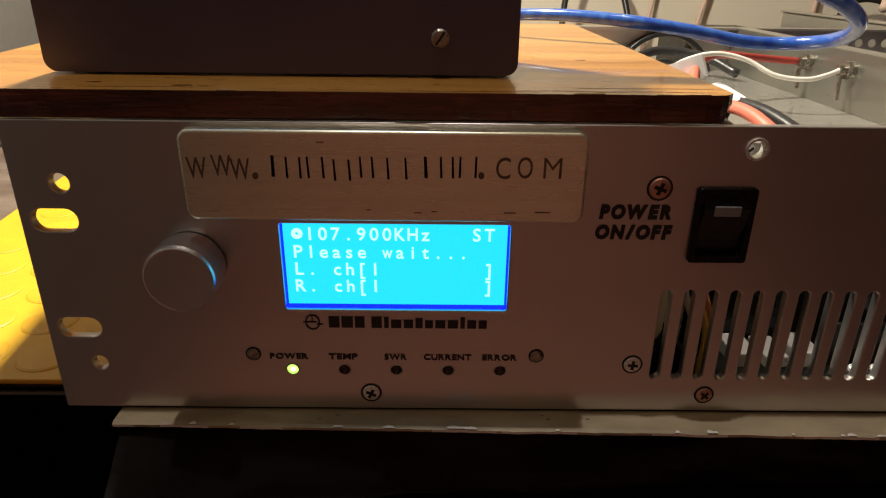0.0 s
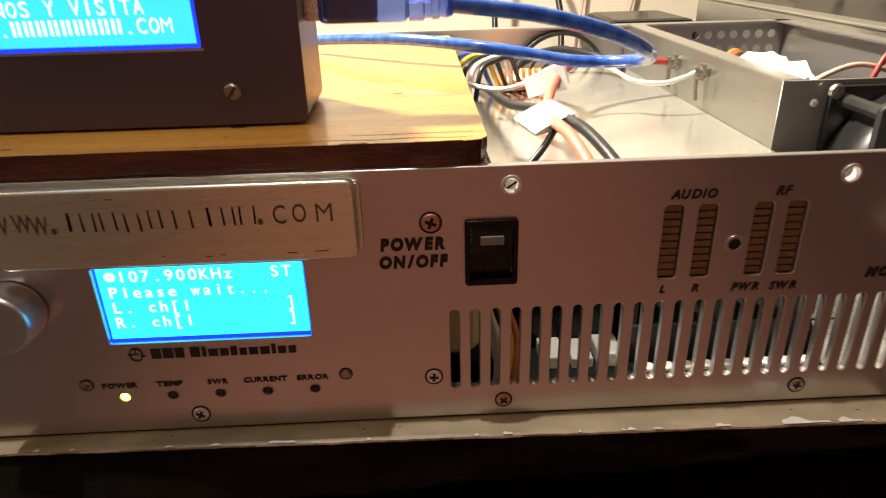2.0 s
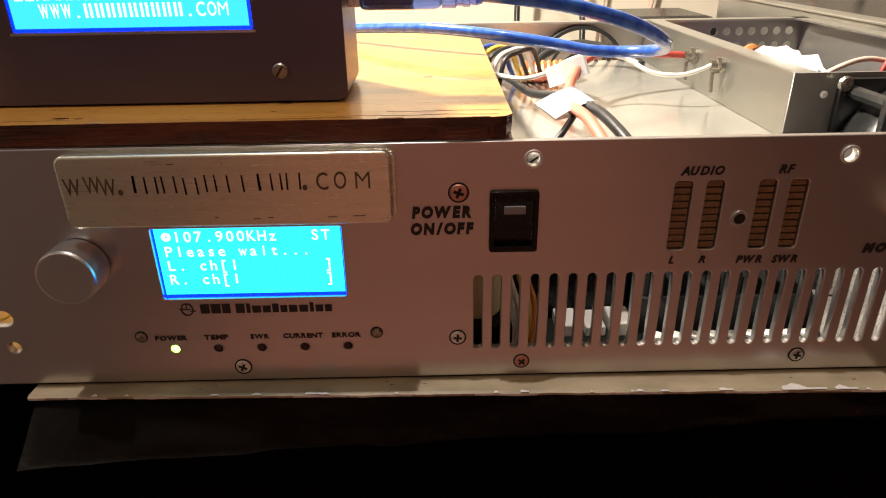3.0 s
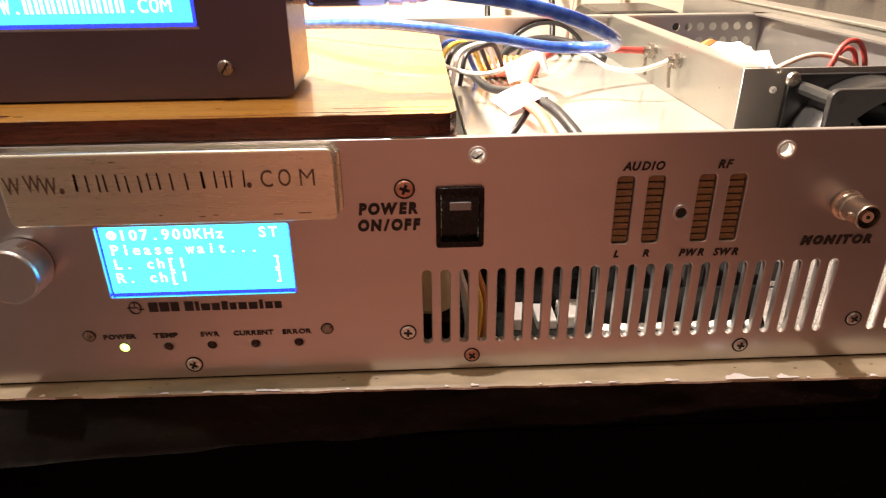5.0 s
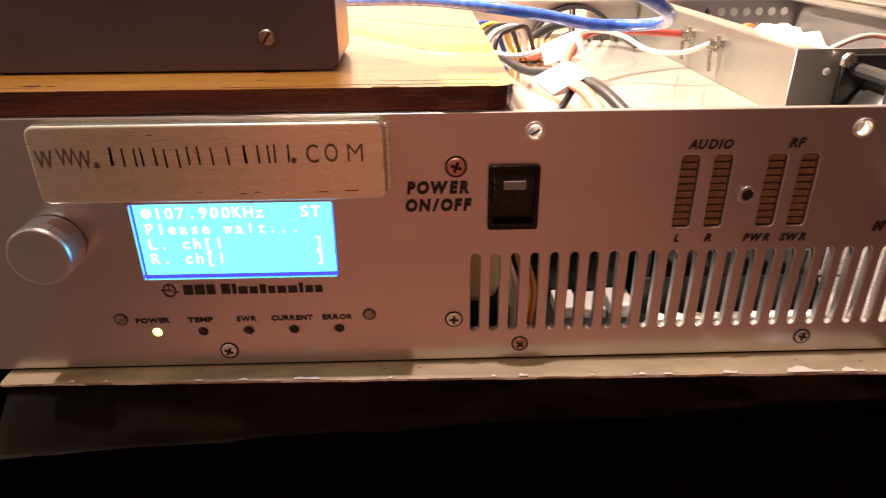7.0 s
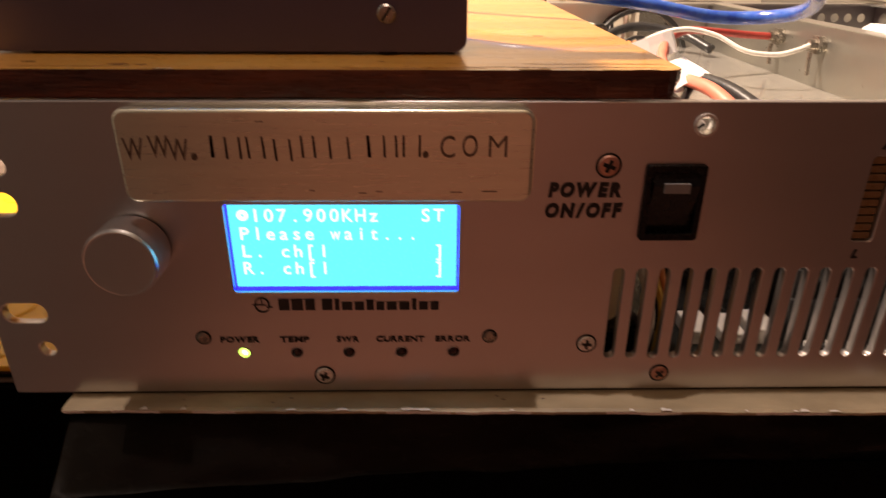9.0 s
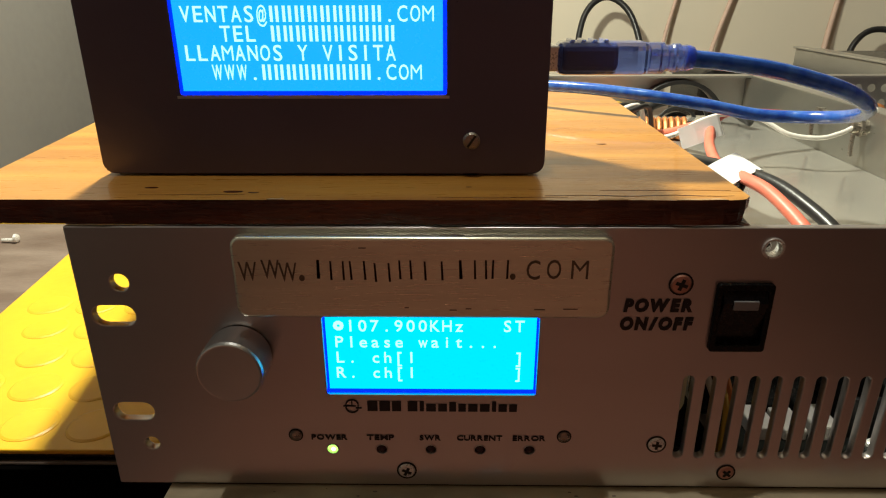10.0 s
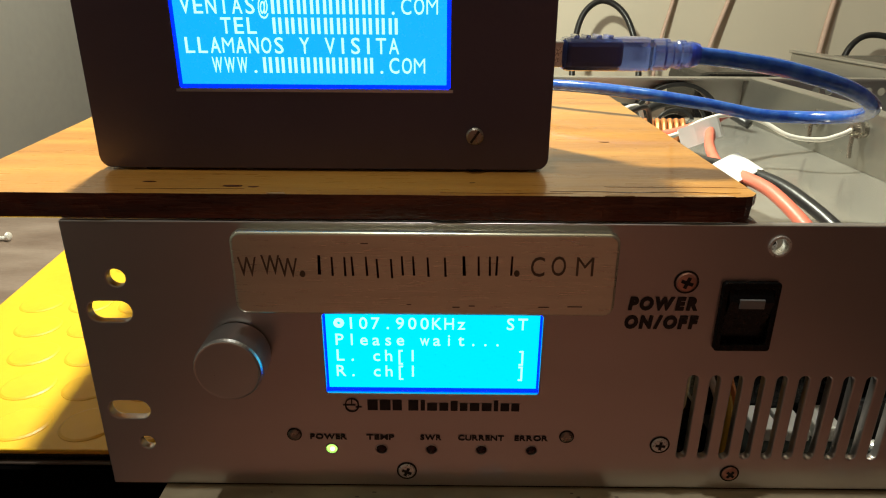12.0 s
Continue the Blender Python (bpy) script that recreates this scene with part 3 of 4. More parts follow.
# coaxial sockets on the partition, with their plugs
for py, pz in ((0.197, 0.0787), (0.241, 0.0779)):
    s = part("coaxial_socket", lathe([(0.0045, 0.3369), (0.0045, 0.3345), (0.003, 0.3344), (0.003, 0.329)], 14, "x", (0, py, pz)), M_SOCKET, tx, "small dull-nickel coaxial socket")
    part("socket_nut", lathe([(0.0052, 0.3343), (0.0052, 0.3325)], 6, "x", (0, py, pz)), M_SOCKET, s)
    part("socket_pin", tube([(0.331, py, pz - 0.004), (0.331, py, pz - 0.010), (0.3318, py, pz - 0.016)], 0.0012, 6, 3), M_SOCKET, s)

# electronics under the deck, seen through the slots
pcb = part("power_board", box(0.205, 0.33, 0.006, 0.05, 0.0026, 0.0042), M_BOARD, tx, "near-black circuit board")
for bx0, bw, bh in ((0.2125, 0.0085, 0.0115), (0.2235, 0.008, 0.0105), (0.2335, 0.009, 0.012)):
    part("white_connector", box(bx0, bx0 + bw, 0.020, 0.034, 0.0043, bh - 0.0018, 0.0006), M_WIREW, pcb, "white plastic connector")
part("black_relay", box(0.2, 0.243, 0.0345, 0.0498, 0.0043, 0.043, 0.0008), M_BLACK, pcb)
sink = part("heatsink", box(0.245, 0.3205, 0.022, 0.0238, 0.0043, 0.020), M_FAN, tx, "finned black heatsink")
for k in range(13):
    part("fin", box(0.246 + 0.006 * k, 0.2475 + 0.006 * k, 0.0239, 0.0498, 0.0043, 0.03), M_FAN, sink)
part("terminal_strip", box(0.244, 0.312, 0.008, 0.016, 0.0043, 0.0085, 0.0006), M_BLACK, pcb)
for k in range(9):
    part("terminal_screw", lathe([(0.0024, 0.0086), (0.0024, 0.0098), (0.0016, 0.0103)], 12, "z", (0.249 + 0.0072 * k, 0.012, 0)), M_STEEL, pcb)
part("capacitor", lathe([(0.0095, 0.012), (0.0103, 0.014), (0.0103, 0.045), (0.0095, 0.047)], 28, "z", (0.181, 0.032, 0)), M_BEIGE, tx, "beige sleeved capacitor")
part("capacitor_base", box(0.168, 0.194, 0.016, 0.046, 0.0026, 0.0119), M_BLACK, tx)
for k, (m, dx) in enumerate(((M_WIREW, 0), (M_WIREY, 0.004), (M_ORANGE, 0.0065), (M_WIREK, 0.002))):
    part("internal_wire", tube([(0.194 + dx, 0.012, 0.004), (0.196 + dx, 0.014 + 0.002 * k, 0.02), (0.192 + dx, 0.02, 0.036), (0.198 + dx, 0.03, 0.048)], 0.0012, 8), m, tx)
# added whitish slope: its pale colour gives the lamp's reflection seen through the slots
glare = bmesh.new()
glare.faces.new([glare.verts.new(p) for p in ((0.312, 0.008, 0.004), (0.45, 0.008, 0.004), (0.45, 0.048, 0.048), (0.312, 0.048, 0.048))])
bmesh.ops.solidify(glare, geom=glare.faces[:], thickness=0.001)
part("slot_glare_sheet", glare, M_STEEL, tx, "sloping bright sheet standing in for lamp glare behind the slots")

# display
lcd = part("lcd_display", box(0.0697, 0.1341, 0.0022, 0.0029, 0.0352, 0.0626), M_RIM, front, "backlit cyan character display")
# unseen backing, added so the glowing rim doesn't tint the chassis inside
part("display_light_block", box(0.0688, 0.1350, 0.0032, 0.0105, 0.0340, 0.0640, 0.0004), M_BLACK, lcd, "black backing added behind the panel to block the display's light")
part("lcd_glass", box(0.0707, 0.1331, 0.0018, 0.00215, 0.0368, 0.0619), M_LCD, lcd)
X0, PITCH, LY = 0.0728, 0.00357, 0.0016
for text, z in ((" 107.900KHz   ST", 0.0587), ("Please wait...  ", 0.0533), ("L. ch[I        ]", 0.0480), ("R. ch[I        ]", 0.0427)):
    cells("character", text, X0, LY, z, PITCH, 0.0037, M_CHAR, lcd)
part("lcd_symbol", sheet([disc(X0 + 0.0018, 0.0587, 0.0016, 10), disc(X0 + 0.0018, 0.0587, 0.0005, 8)], LY - 0.0001, LY + 0.0001), M_CHAR, lcd)

# nameplate with stamped letters
PF = -0.0062
plate = part("nameplate", sheet([rect(0.0480, 0.1519, 0.0653, 0.0894, 0.0030)], PF, -0.0022, 0.0009), M_PLATE, front, "brushed nameplate with hand-stamped letters")
part("plate_backing", sheet([rect(0.0492, 0.1527, 0.0668, 0.0872, 0.0012)], -0.0022, -0.0002), M_PLATE, plate)


def stamp(x, slant, low, high, thick):
    """A stamped upright stroke, sunk a little into the plate's face."""
    bm = bmesh.new()
    co = ((x, low), (x + thick, low), (x + thick * 0.8 + slant, high), (x + slant, high))
    bm.faces.new([bm.verts.new((u, PF - 0.00006, w)) for u, w in co])
    bmesh.ops.solidify(bm, geom=bm.faces[:], thickness=0.0002)
    part("stamped_bar", bm, M_STAMP, plate)


for text, x, dz in (("W", 0.0524, 0.0), ("W", 0.0587, 0.0006), ("W", 0.0634, -0.0002), (".", 0.0671, 0), (".", 0.1247, 0.0006), ("C", 0.1302, 0.0006), ("O", 0.1358, 0.0008), ("M", 0.1428, 0.0007)):
    word("stamped_letter", text, x, PF - 0.0001, (0.0812 if text == "." else 0.0796) + dz, 0.0056 if text != "." else 0.0085, M_STAMP, plate, 0.0002 if text == "." else -0.00006 if text == "M" else 0.00002, wide=0.82, width={"W": 0.0050, "C": 0.0037, "O": 0.0039, "M": 0.0046}.get(text))
# the word between the dots, as plain upright bars
for x, w, dz in ((0.0714, 0.0, 0.0006), (0.0768, 0.0034, 0.0002), (0.0825, 0.0038, 0.0003), (0.0892, 0.0038, -0.0003), (0.0955, 0.0030, 0.0005), (0.1032, 0.0046, 0.0002), (0.1104, 0.0, 0.0006), (0.1159, 0.0030, 0.0006), (0.1211, 0.0040, 0.0007)):
    low, high, dark = 0.0768 + dz, 0.0824 + dz, 0.0009 if not w else 0.0006
    for side in ((-0.5, 0.5) if w else (0,)):
        stamp(x + side * w - 0.0002, 0.0002 * math.sin(x * 900), low, high, dark)
for sx, sz, sw in ((0.095, 0.0665, 0.0012), (0.112, 0.0662, 0.0016), (0.131, 0.066, 0.003), (0.139, 0.0662, 0.004), (0.083, 0.0843, 0.002), (0.1075, 0.0658, 0.002)):
    part("scratch", box(sx, sx + sw, PF - 0.00008, PF + 0.0001, sz + 0.002, sz + 0.0023), M_STAMP, plate)

# printed words and marks
def ink(text, x, z, cap, width, bold=0.00012, lean=0.0):
    """A printed word, letter by letter, over a given width."""
    made, at = [], 0.0
    for ch in text:
        me = glyphs(ch, cap, bold, lean)
        xs = [v.co.x for v in me.vertices]
        made.append((me, at - min(xs)))
        at += max(xs) - min(xs) + 0.1 * cap
    squeeze = width / (at - 0.1 * cap)
    for me, shift in made:
        me.transform(Matrix.Translation((x - width / 2, -0.0002, z)) @ Matrix.Diagonal((squeeze, 1, 1, 1)) @ Matrix.Translation((shift, 0, 0)))
        part("printed_letter", me, M_INK, front)


ink("POWER", 0.1673, 0.0666, 0.0036, 0.0197, 0.00034, 0.12)
ink("ON/OFF", 0.1674, 0.0607, 0.0036, 0.0210, 0.00034, 0.12)
for text, x, w in (("POWER", 0.0697, 0.0113), ("TEMP", 0.0858, 0.0086), ("SWR", 0.1014, 0.0066), ("CURRENT", 0.1169, 0.0142), ("ERROR", 0.1324, 0.0103)):
    ink(text, x, 0.0201, 0.0018, w, 0.00008)
for text, x, z, cap, width in (("AUDIO", 0.2515, 0.0793, 0.0028, 0.0140), ("RF", 0.2787, 0.0794, 0.0028, 0.0050), ("L", 0.2455, 0.0475, 0.0025, 0.0018), ("R", 0.2560, 0.0475, 0.0025, 0.0023),
                               ("PWR", 0.2721, 0.0473, 0.0026, 0.0088), ("SWR", 0.2843, 0.0472, 0.0026, 0.0088), ("MONITOR", 0.3230, 0.0507, 0.0030, 0.0254)):
    ink(text, x, z, cap, width, 0.00034 if text == "MONITOR" else 0.00015, 0.25)
CAPS = [0.0031, 0.0033, 0.0028]
LOW = [0.0030, 0.0013, 0.0030, 0.0027, 0.0021, 0.0023, 0.0029, 0.0030, 0.0013, 0.0026, 0.0024]
bars("brand_bar", CAPS, 0.0822, -0.0002, 0.0300, [0.0036] * 3, 0.0006, M_INK, front)
bars("brand_bar", LOW, 0.0946, -0.0002, 0.0300, [0.0036, 0.0036] + [0.0026] * 2 + [0.0033] + [0.0026] * 3 + [0.0036] + [0.0026] * 2, 0.0007, M_INK, front)
emblem = part("emblem", sheet([rect(0.0754, 0.0796, 0.0292, 0.0342, 0.002), rect(0.0758, 0.0792, 0.0296, 0.0338, 0.0017)], -0.0003, -0.0001), M_INK, front, "round black line emblem")
part("emblem_stroke", merged(box(0.0748, 0.0786, -0.0003, -0.0001, 0.0316, 0.0319), box(0.0773, 0.0776, -0.00032, -0.0001, 0.0322, 0.0338), box(0.0786, 0.0804, -0.0003, -0.0001, 0.0309, 0.0312)), M_INK, emblem)

# knob
knob = part("control_knob", lathe([(0.0094, -0.0004), (0.0097, -0.0016), (0.0097, -0.0104), (0.0094, -0.0112), (0.0091, -0.0115), (0.0087, -0.0114), (0.002, -0.0114)], 56, "y", (0.0452, 0, 0.0502)), M_KNOB, front, "turned aluminium knob")

# rocker switch
sw = part("rocker_switch", sheet([rect(0.1830, 0.1991, 0.0522, 0.0738, 0.001), rect(0.1847, 0.1974, 0.0543, 0.0718, 0.0006)], -0.0016, 0.0022, 0.0003), M_BLACK, front, "glossy black rocker switch")
rk = bmesh.new()
prof = [(0.0720, 0.0022), (0.0720, -0.0008), (0.0683, -0.0026), (0.0634, -0.0012), (0.0588, 0.0002), (0.0541, 0.0009), (0.0541, 0.0022)]
lft = [rk.verts.new((0.1849, y, z)) for z, y in prof]
rgt = [rk.verts.new((0.1972, y, z)) for z, y in prof]
for k in range(len(prof)):
    j = (k + 1) % len(prof)
    rk.faces.new((lft[k], lft[j], rgt[j], rgt[k]))
rk.faces.new(lft)
rk.faces.new(rgt[::-1])
bmesh.ops.recalc_face_normals(rk, faces=rk.faces[:])
part("rocker", rk, M_BLACK, sw)
# pale bar paints the glossy highlight on the rocker's upper half
part("rocker_highlight", box(0.1876, 0.1946, -0.0030, -0.0022, 0.0664, 0.0692, 0.0002), material("grey_rocker_highlight", (0.26, 0.26, 0.27), 0.3), sw, "pale grey bar painting the rocker's gloss highlight")

# indicators
for k, x in enumerate(LEDS):
    led = part("indicator", lathe([(0.00165, 0.0028), (0.00165, 0.0006), (0.0012, -0.0002), (0.0004, -0.0005)], 20, "y", (x, 0, 0.0155)), M_GREEN if k == 0 else M_LED, front, "lit green indicator" if k == 0 else "unlit dark indicator", smooth=True)
    if k == 0:
        part("indicator_core", lathe([(0.0007, -0.0005), (0.0003, -0.0008)], 12, "y", (x + 0.0003, 0, 0.0158)), M_GREENHOT, led)
    part("indicator_ring", sheet([disc(x, 0.0155, 0.00185), disc(x, 0.0155, 0.0017)], -0.0002, 0.0004), M_PANEL, led)
for x in (0.0592, 0.1433):
    j = part("panel_stud", lathe([(0.0019, 0.0002), (0.0019, -0.0004), (0.0012, -0.0007), (0.0003, -0.0006)], 18, "y", (x, 0, 0.0208)), M_SOCKET, front, "dull panel stud")
    part("stud_rim", sheet([disc(x, 0.0208, 0.0023), disc(x, 0.0208, 0.0019)], -0.0002, 0.0003), M_DARK, j)

# bar meters
for x in VU:
    meter = part("bar_meter", box(x - 0.0004, x + 0.0062, 0.0026, 0.0034, 0.0508, 0.0761), M_VUBACK, front, "unlit amber bar meter")
    for k in range(10):
        z0 = 0.0516 + 0.00242 * k
        part("segment", box(x + 0.0002, x + 0.0056, 0.0012, 0.00255, z0, z0 + 0.0019, 0.0001, 1), M_VU, meter)

# screws and grommets
add_screw(front, 0.0938, 0.0073, 0.0027, M_STEEL, turn=25, label="bright cross-head screw")
add_screw(front, 0.1956, 0.0074, 0.0025, M_COPPER, turn=40)
add_screw(front, 0.2967, 0.0078, 0.0025, M_PANEL, turn=10)
add_screw(front, 0.1723, 0.0181, 0.0026, M_STEEL, turn=5)
add_screw(front, 0.1729, 0.0733, 0.0030, M_COPPER, turn=20, label="coppery cross-head screw")
add_screw(front, 0.3377, 0.0179, 0.0026, M_PANEL, turn=30)
g = part("grommet", sheet([disc(0.2660, 0.0625, 0.0030), disc(0.2660, 0.0625, 0.0019)], -0.0010, 0.0002, 0.0002), M_KNOB, front, "small dull metal ferrule")
part("ferrule_core", sheet([disc(0.2660, 0.0625, 0.00185)], -0.0003, 0.0001), M_DARK, g)
for x, z in ((0.1968, 0.0842), (0.2980, 0.0838)):
    g = part("top_ferrule", sheet([disc(x, z, 0.0031), disc(x, z, 0.0023)], -0.0007, 0.003, 0.0002), M_STEEL, front)
add_screw(front, 0.1980, 0.0815, 0.0024, M_STEEL, y=0.0088, turn=-35, slot=True, label="slotted screw behind the panel hole")
strip = bmesh.new()
quad = [strip.verts.new(p) for p in ((0.2005, 0.0060, 0.0730), (0.312, 0.0060, 0.0730), (0.312, 0.0160, 0.0820), (0.2005, 0.0160, 0.0820))]
strip.faces.new(quad)
bmesh.ops.solidify(strip, geom=strip.faces[:], thickness=0.0008)
part("stiffener", strip, M_ALU, tx, "sloping aluminium stiffener")

# monitor socket
BX0, BZ0 = 0.3230, 0.0640
bnc = part("bnc_socket", lathe([(0.0054, -0.0002), (0.0054, -0.0014), (0.0047, -0.0018), (0.0047, -0.0042), (0.0043, -0.0046), (0.0043, -0.0122), (0.0041, -0.0127), (0.0037, -0.0127), (0.0036, -0.0090)], 28, "y", (BX0, 0, BZ0)), M_BRASS, front, "worn nickel coaxial socket", smooth=False)
part("bnc_bore", lathe([(0.0035, -0.0089), (0.0035, -0.0094)], 20, "y", (BX0, 0, BZ0)), M_DARK, bnc)
part("bnc_insulator", lathe([(0.0019, -0.0093), (0.0019, -0.0122), (0.0010, -0.0122), (0.0010, -0.0120)], 16, "y", (BX0, 0, BZ0)), M_CORD, bnc)
part("bnc_pin", lathe([(0.0006, -0.0119), (0.0006, -0.0124)], 10, "y", (BX0, 0, BZ0)), M_DARK, bnc)
for side in (-1, 1):
    part("bayonet_lug", lathe([(0.0010, 0.0041 * side), (0.0010, 0.0056 * side)], 10, "x", (BX0, -0.0092, BZ0)), M_BRASS, bnc)

# ---- wooden board on top ----
board = thing("wooden_board", (0.08, 0.12, 0.0904), "varnished pine board with a rough splintered front edge", "board")
OUT = [(-0.0335, 0.0), (0.1902, 0.0), (0.1915, 0.2400), (-0.0620, 0.2400)]


def board_strip(z0, z1, rough):
    n = 110
    bm = bmesh.new()
    rows = []
    for k in range(n + 1):
        t = k / n
        xf, xb = OUT[0][0] + t * (OUT[1][0] - OUT[0][0]), OUT[3][0] + t * (OUT[2][0] - OUT[3][0])
        d = rough * (noise.noise((xf * 60, 1, 7)) + 0.6 * noise.noise((xf * 220, 4, 7)))
        u = min(1.0, max(0.0, (t - 0.965) / 0.035))
        d += 0.008 * (1 - math.sqrt(1 - u * u))
        mid = 0.0007 + 0.004 * (1 - math.sqrt(1 - u * u)) + 1.2 * rough * noise.noise((xf * 90, 9, 2))
        rows.append([bm.verts.new(p) for p in ((xf, 0.0009 + d * 0.5, z1), (xf, mid, (z0 + z1) / 2 + 0.0008), (xf, 0.0004 + d, z0 + 0.0006), (xf, 0.0014, z0), (xb, 0.24, z0), (xb, 0.24, z1))])
    for a, b in zip(rows, rows[1:]):
        for k in range(6):
            f = bm.faces.new((a[k], b[k], b[(k + 1) % 6], a[(k + 1) % 6]))
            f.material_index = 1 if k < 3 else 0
    for f in (bm.faces.new(rows[0]), bm.faces.new(rows[-1][::-1])):
        f.material_index = 1
    bmesh.ops.recalc_face_normals(bm, faces=bm.faces[:])
    me = bpy.data.meshes.new("plank")
    bm.to_mesh(me)
    bm.free()
    me.materials.append(M_WOOD)
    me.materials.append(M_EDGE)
    return me


part("plank", board_strip(0.0904, 0.0977, 0.0007), M_WOOD, board)
for cx, w in ((0.176, 0.014), (0.152, 0.008), (0.06, 0.005)):
    me = sheet([[(cx - w / 2, 0.0008), (cx + w / 2, 0.0008), (cx + w / 3, 0.0022), (cx, 0.0015), (cx - w / 3, 0.0019)]], 0, 0.0003, turn=Matrix.Translation((0, 0, 0.0978)))
    part("splinter", me, M_CHIP, board, "torn pale fibres")

for x0, x1, y0, w in ((0.134, 0.186, 0.0052, 0.00045), (0.150, 0.187, 0.0105, 0.00022), (0.104, 0.140, 0.0033, 0.00022), (0.02, 0.05, 0.0058, 0.00014)):
    top, low = [], []
    for k in range(13):
        x = x0 + (x1 - x0) * k / 12
        y = y0 + 0.0009 * noise.noise((x * 80, y0 * 400, 1))
        h = w * math.sin(math.pi * (k + 0.3) / 12.6) * (0.7 + 0.5 * noise.noise((x * 300, 2, 9)))
        top.append((x, y + max(h, 0.00004)))
        low.append((x, y - max(h, 0.00004)))
    part("crack", sheet([top + low[::-1]], 0, 0.00006, turn=Matrix.Translation((0, 0, 0.09775))), M_EDGE, board)
for kx, ky, kr in ((0.046, 0.0085, 0.0016), (0.052, 0.0078, 0.0009), (0.021, 0.0125, 0.0012), (0.113, 0.0135, 0.0005), (0.163, 0.07, 0.0012)):
    part("knot", sheet([[(kx + kr * 1.7 * math.cos(j * 0.52) * (1 + 0.3 * noise.noise((kx * 900, j, 2))), ky + 0.6 * kr * math.sin(j * 0.52)) for j in range(12)]], 0, 0.00006, turn=Matrix.Translation((0, 0, 0.09775))), M_EDGE, board, "small dark knot")

# ---- display box on the board ----
unit = thing("display_box", (0.068, 0.05, 0.0979), "grey metal box with a lit blue message display on the board", "display")
BY = 0.0256
case = part("case", sheet([rect(0.0008, 0.1362, 0.0984, 0.1680, 0.0035), rect(0.0280, 0.1065, 0.1222, 0.1507, 0.0006)], BY, BY + 0.002, 0.0003), M_CASE, unit, "grey painted front")
part("case_body", box(0.0008, 0.1357, BY + 0.0021, BY + 0.043, 0.0985, 0.1679, 0.0028, 3), M_CASE, unit)
blcd = part("lcd_display", box(0.0276, 0.1069, BY + 0.0006, BY + 0.0019, 0.1218, 0.1511), M_RIM, case, "backlit blue message display")
part("lcd_glass", box(0.0290, 0.1054, BY + 0.0004, BY + 0.0007, 0.1233, 0.1499), M_LCDB, blcd)
part("window_lip", merged(box(0.0272, 0.1073, BY - 0.0004, BY - 0.0001, 0.1212, 0.1220)), M_KNOB, blcd, "bare metal window lip")
BX, BP, YL = 0.0307, 0.00362, BY + 0.0002
cells("character", "VENTAS@         .COM", BX, YL, 0.1447, BP, 0.0043, M_CHAR, blcd, range(7, 16))
cells("character", "   TEL              ", BX, YL, 0.1394, BP, 0.0043, M_CHAR, blcd, range(7, 17))
cells("character", "LLAMANOS Y VISITA   ", BX, YL, 0.1341, BP, 0.0043, M_CHAR, blcd)
cells("character", "  WWW.         .COM ", BX, YL, 0.1287, BP, 0.0043, M_CHAR, blcd, range(6, 15))
for fx in (0.016, 0.114):
    for fy in (BY + 0.0035, BY + 0.036):
        part("case_foot", lathe([(0.0028, 0.0978), (0.0028, 0.0984)], 14, "z", (fx, fy, 0)), M_BLACK, unit)
add_screw(case, 0.1139, 0.1087, 0.0026, M_SOCKET, y=BY - 0.0001, turn=-55, slot=True, label="slotted cheese-head screw")

# ---- USB cable ----
usb = thing("usb_cable", (0.19, 0.045, 0.1), "translucent blue cable plugged into the display box, looping back", "cable")
part("plug_shell", box(0.1361, 0.1420, 0.0392, 0.0478, 0.1272, 0.1348, 0.0005), M_STEEL, usb, "metal plug shell")
part("plug_insert", box(0.1421, 0.1590, 0.0394, 0.0476, 0.1274, 0.1346, 0.0014), M_CASE, usb, "dark screened plug core")
plug = part("plug_body", box(0.1400, 0.1690, 0.0380, 0.0490, 0.1260, 0.1360, 0.0026, 3), M_USBC, usb, "clear blue moulded plug")
for k in range(4):
    part("grip_rib", box(0.1440 + 0.0034 * k, 0.1454 + 0.0034 * k, 0.0392, 0.0478, 0.1358, 0.1366, 0.0002), M_USBC, plug)
part("strain_relief", lathe([(0.0048, 0.1688), (0.0048, 0.1735), (0.0040, 0.1740), (0.0040, 0.1760), (0.0044, 0.1765), (0.0044, 0.1785), (0.0038, 0.179), (0.0040, 0.181), (0.0034, 0.183)], 20, "x", (0, 0.0435, 0.1308)), M_USBC, usb, "clear blue strain relief")
part("cable", tube([(0.181, 0.0435, 0.1308), (0.195, 0.0445, 0.1292), (0.214, 0.047, 0.126), (0.236, 0.052, 0.120), (0.252, 0.062, 0.113), (0.262, 0.080, 0.107), (0.264, 0.098, 0.1025), (0.254, 0.112, 0.100), (0.238, 0.115, 0.1005), (0.215, 0.118, 0.1045), (0.19, 0.125, 0.1075), (0.165, 0.14, 0.1085), (0.14, 0.16, 0.107), (0.11, 0.185, 0.104), (0.07, 0.2, 0.1015), (0.03, 0.205, 0.1008)], 0.0027, 14, 8), M_USB, usb, smooth=True)

# ---- power leads and wires in the chassis ----
def wire(name, points, radius, mat, label, category="wire"):
    return tagged(part(name, tube(points, radius, 10, 8), mat, smooth=True), label, category)


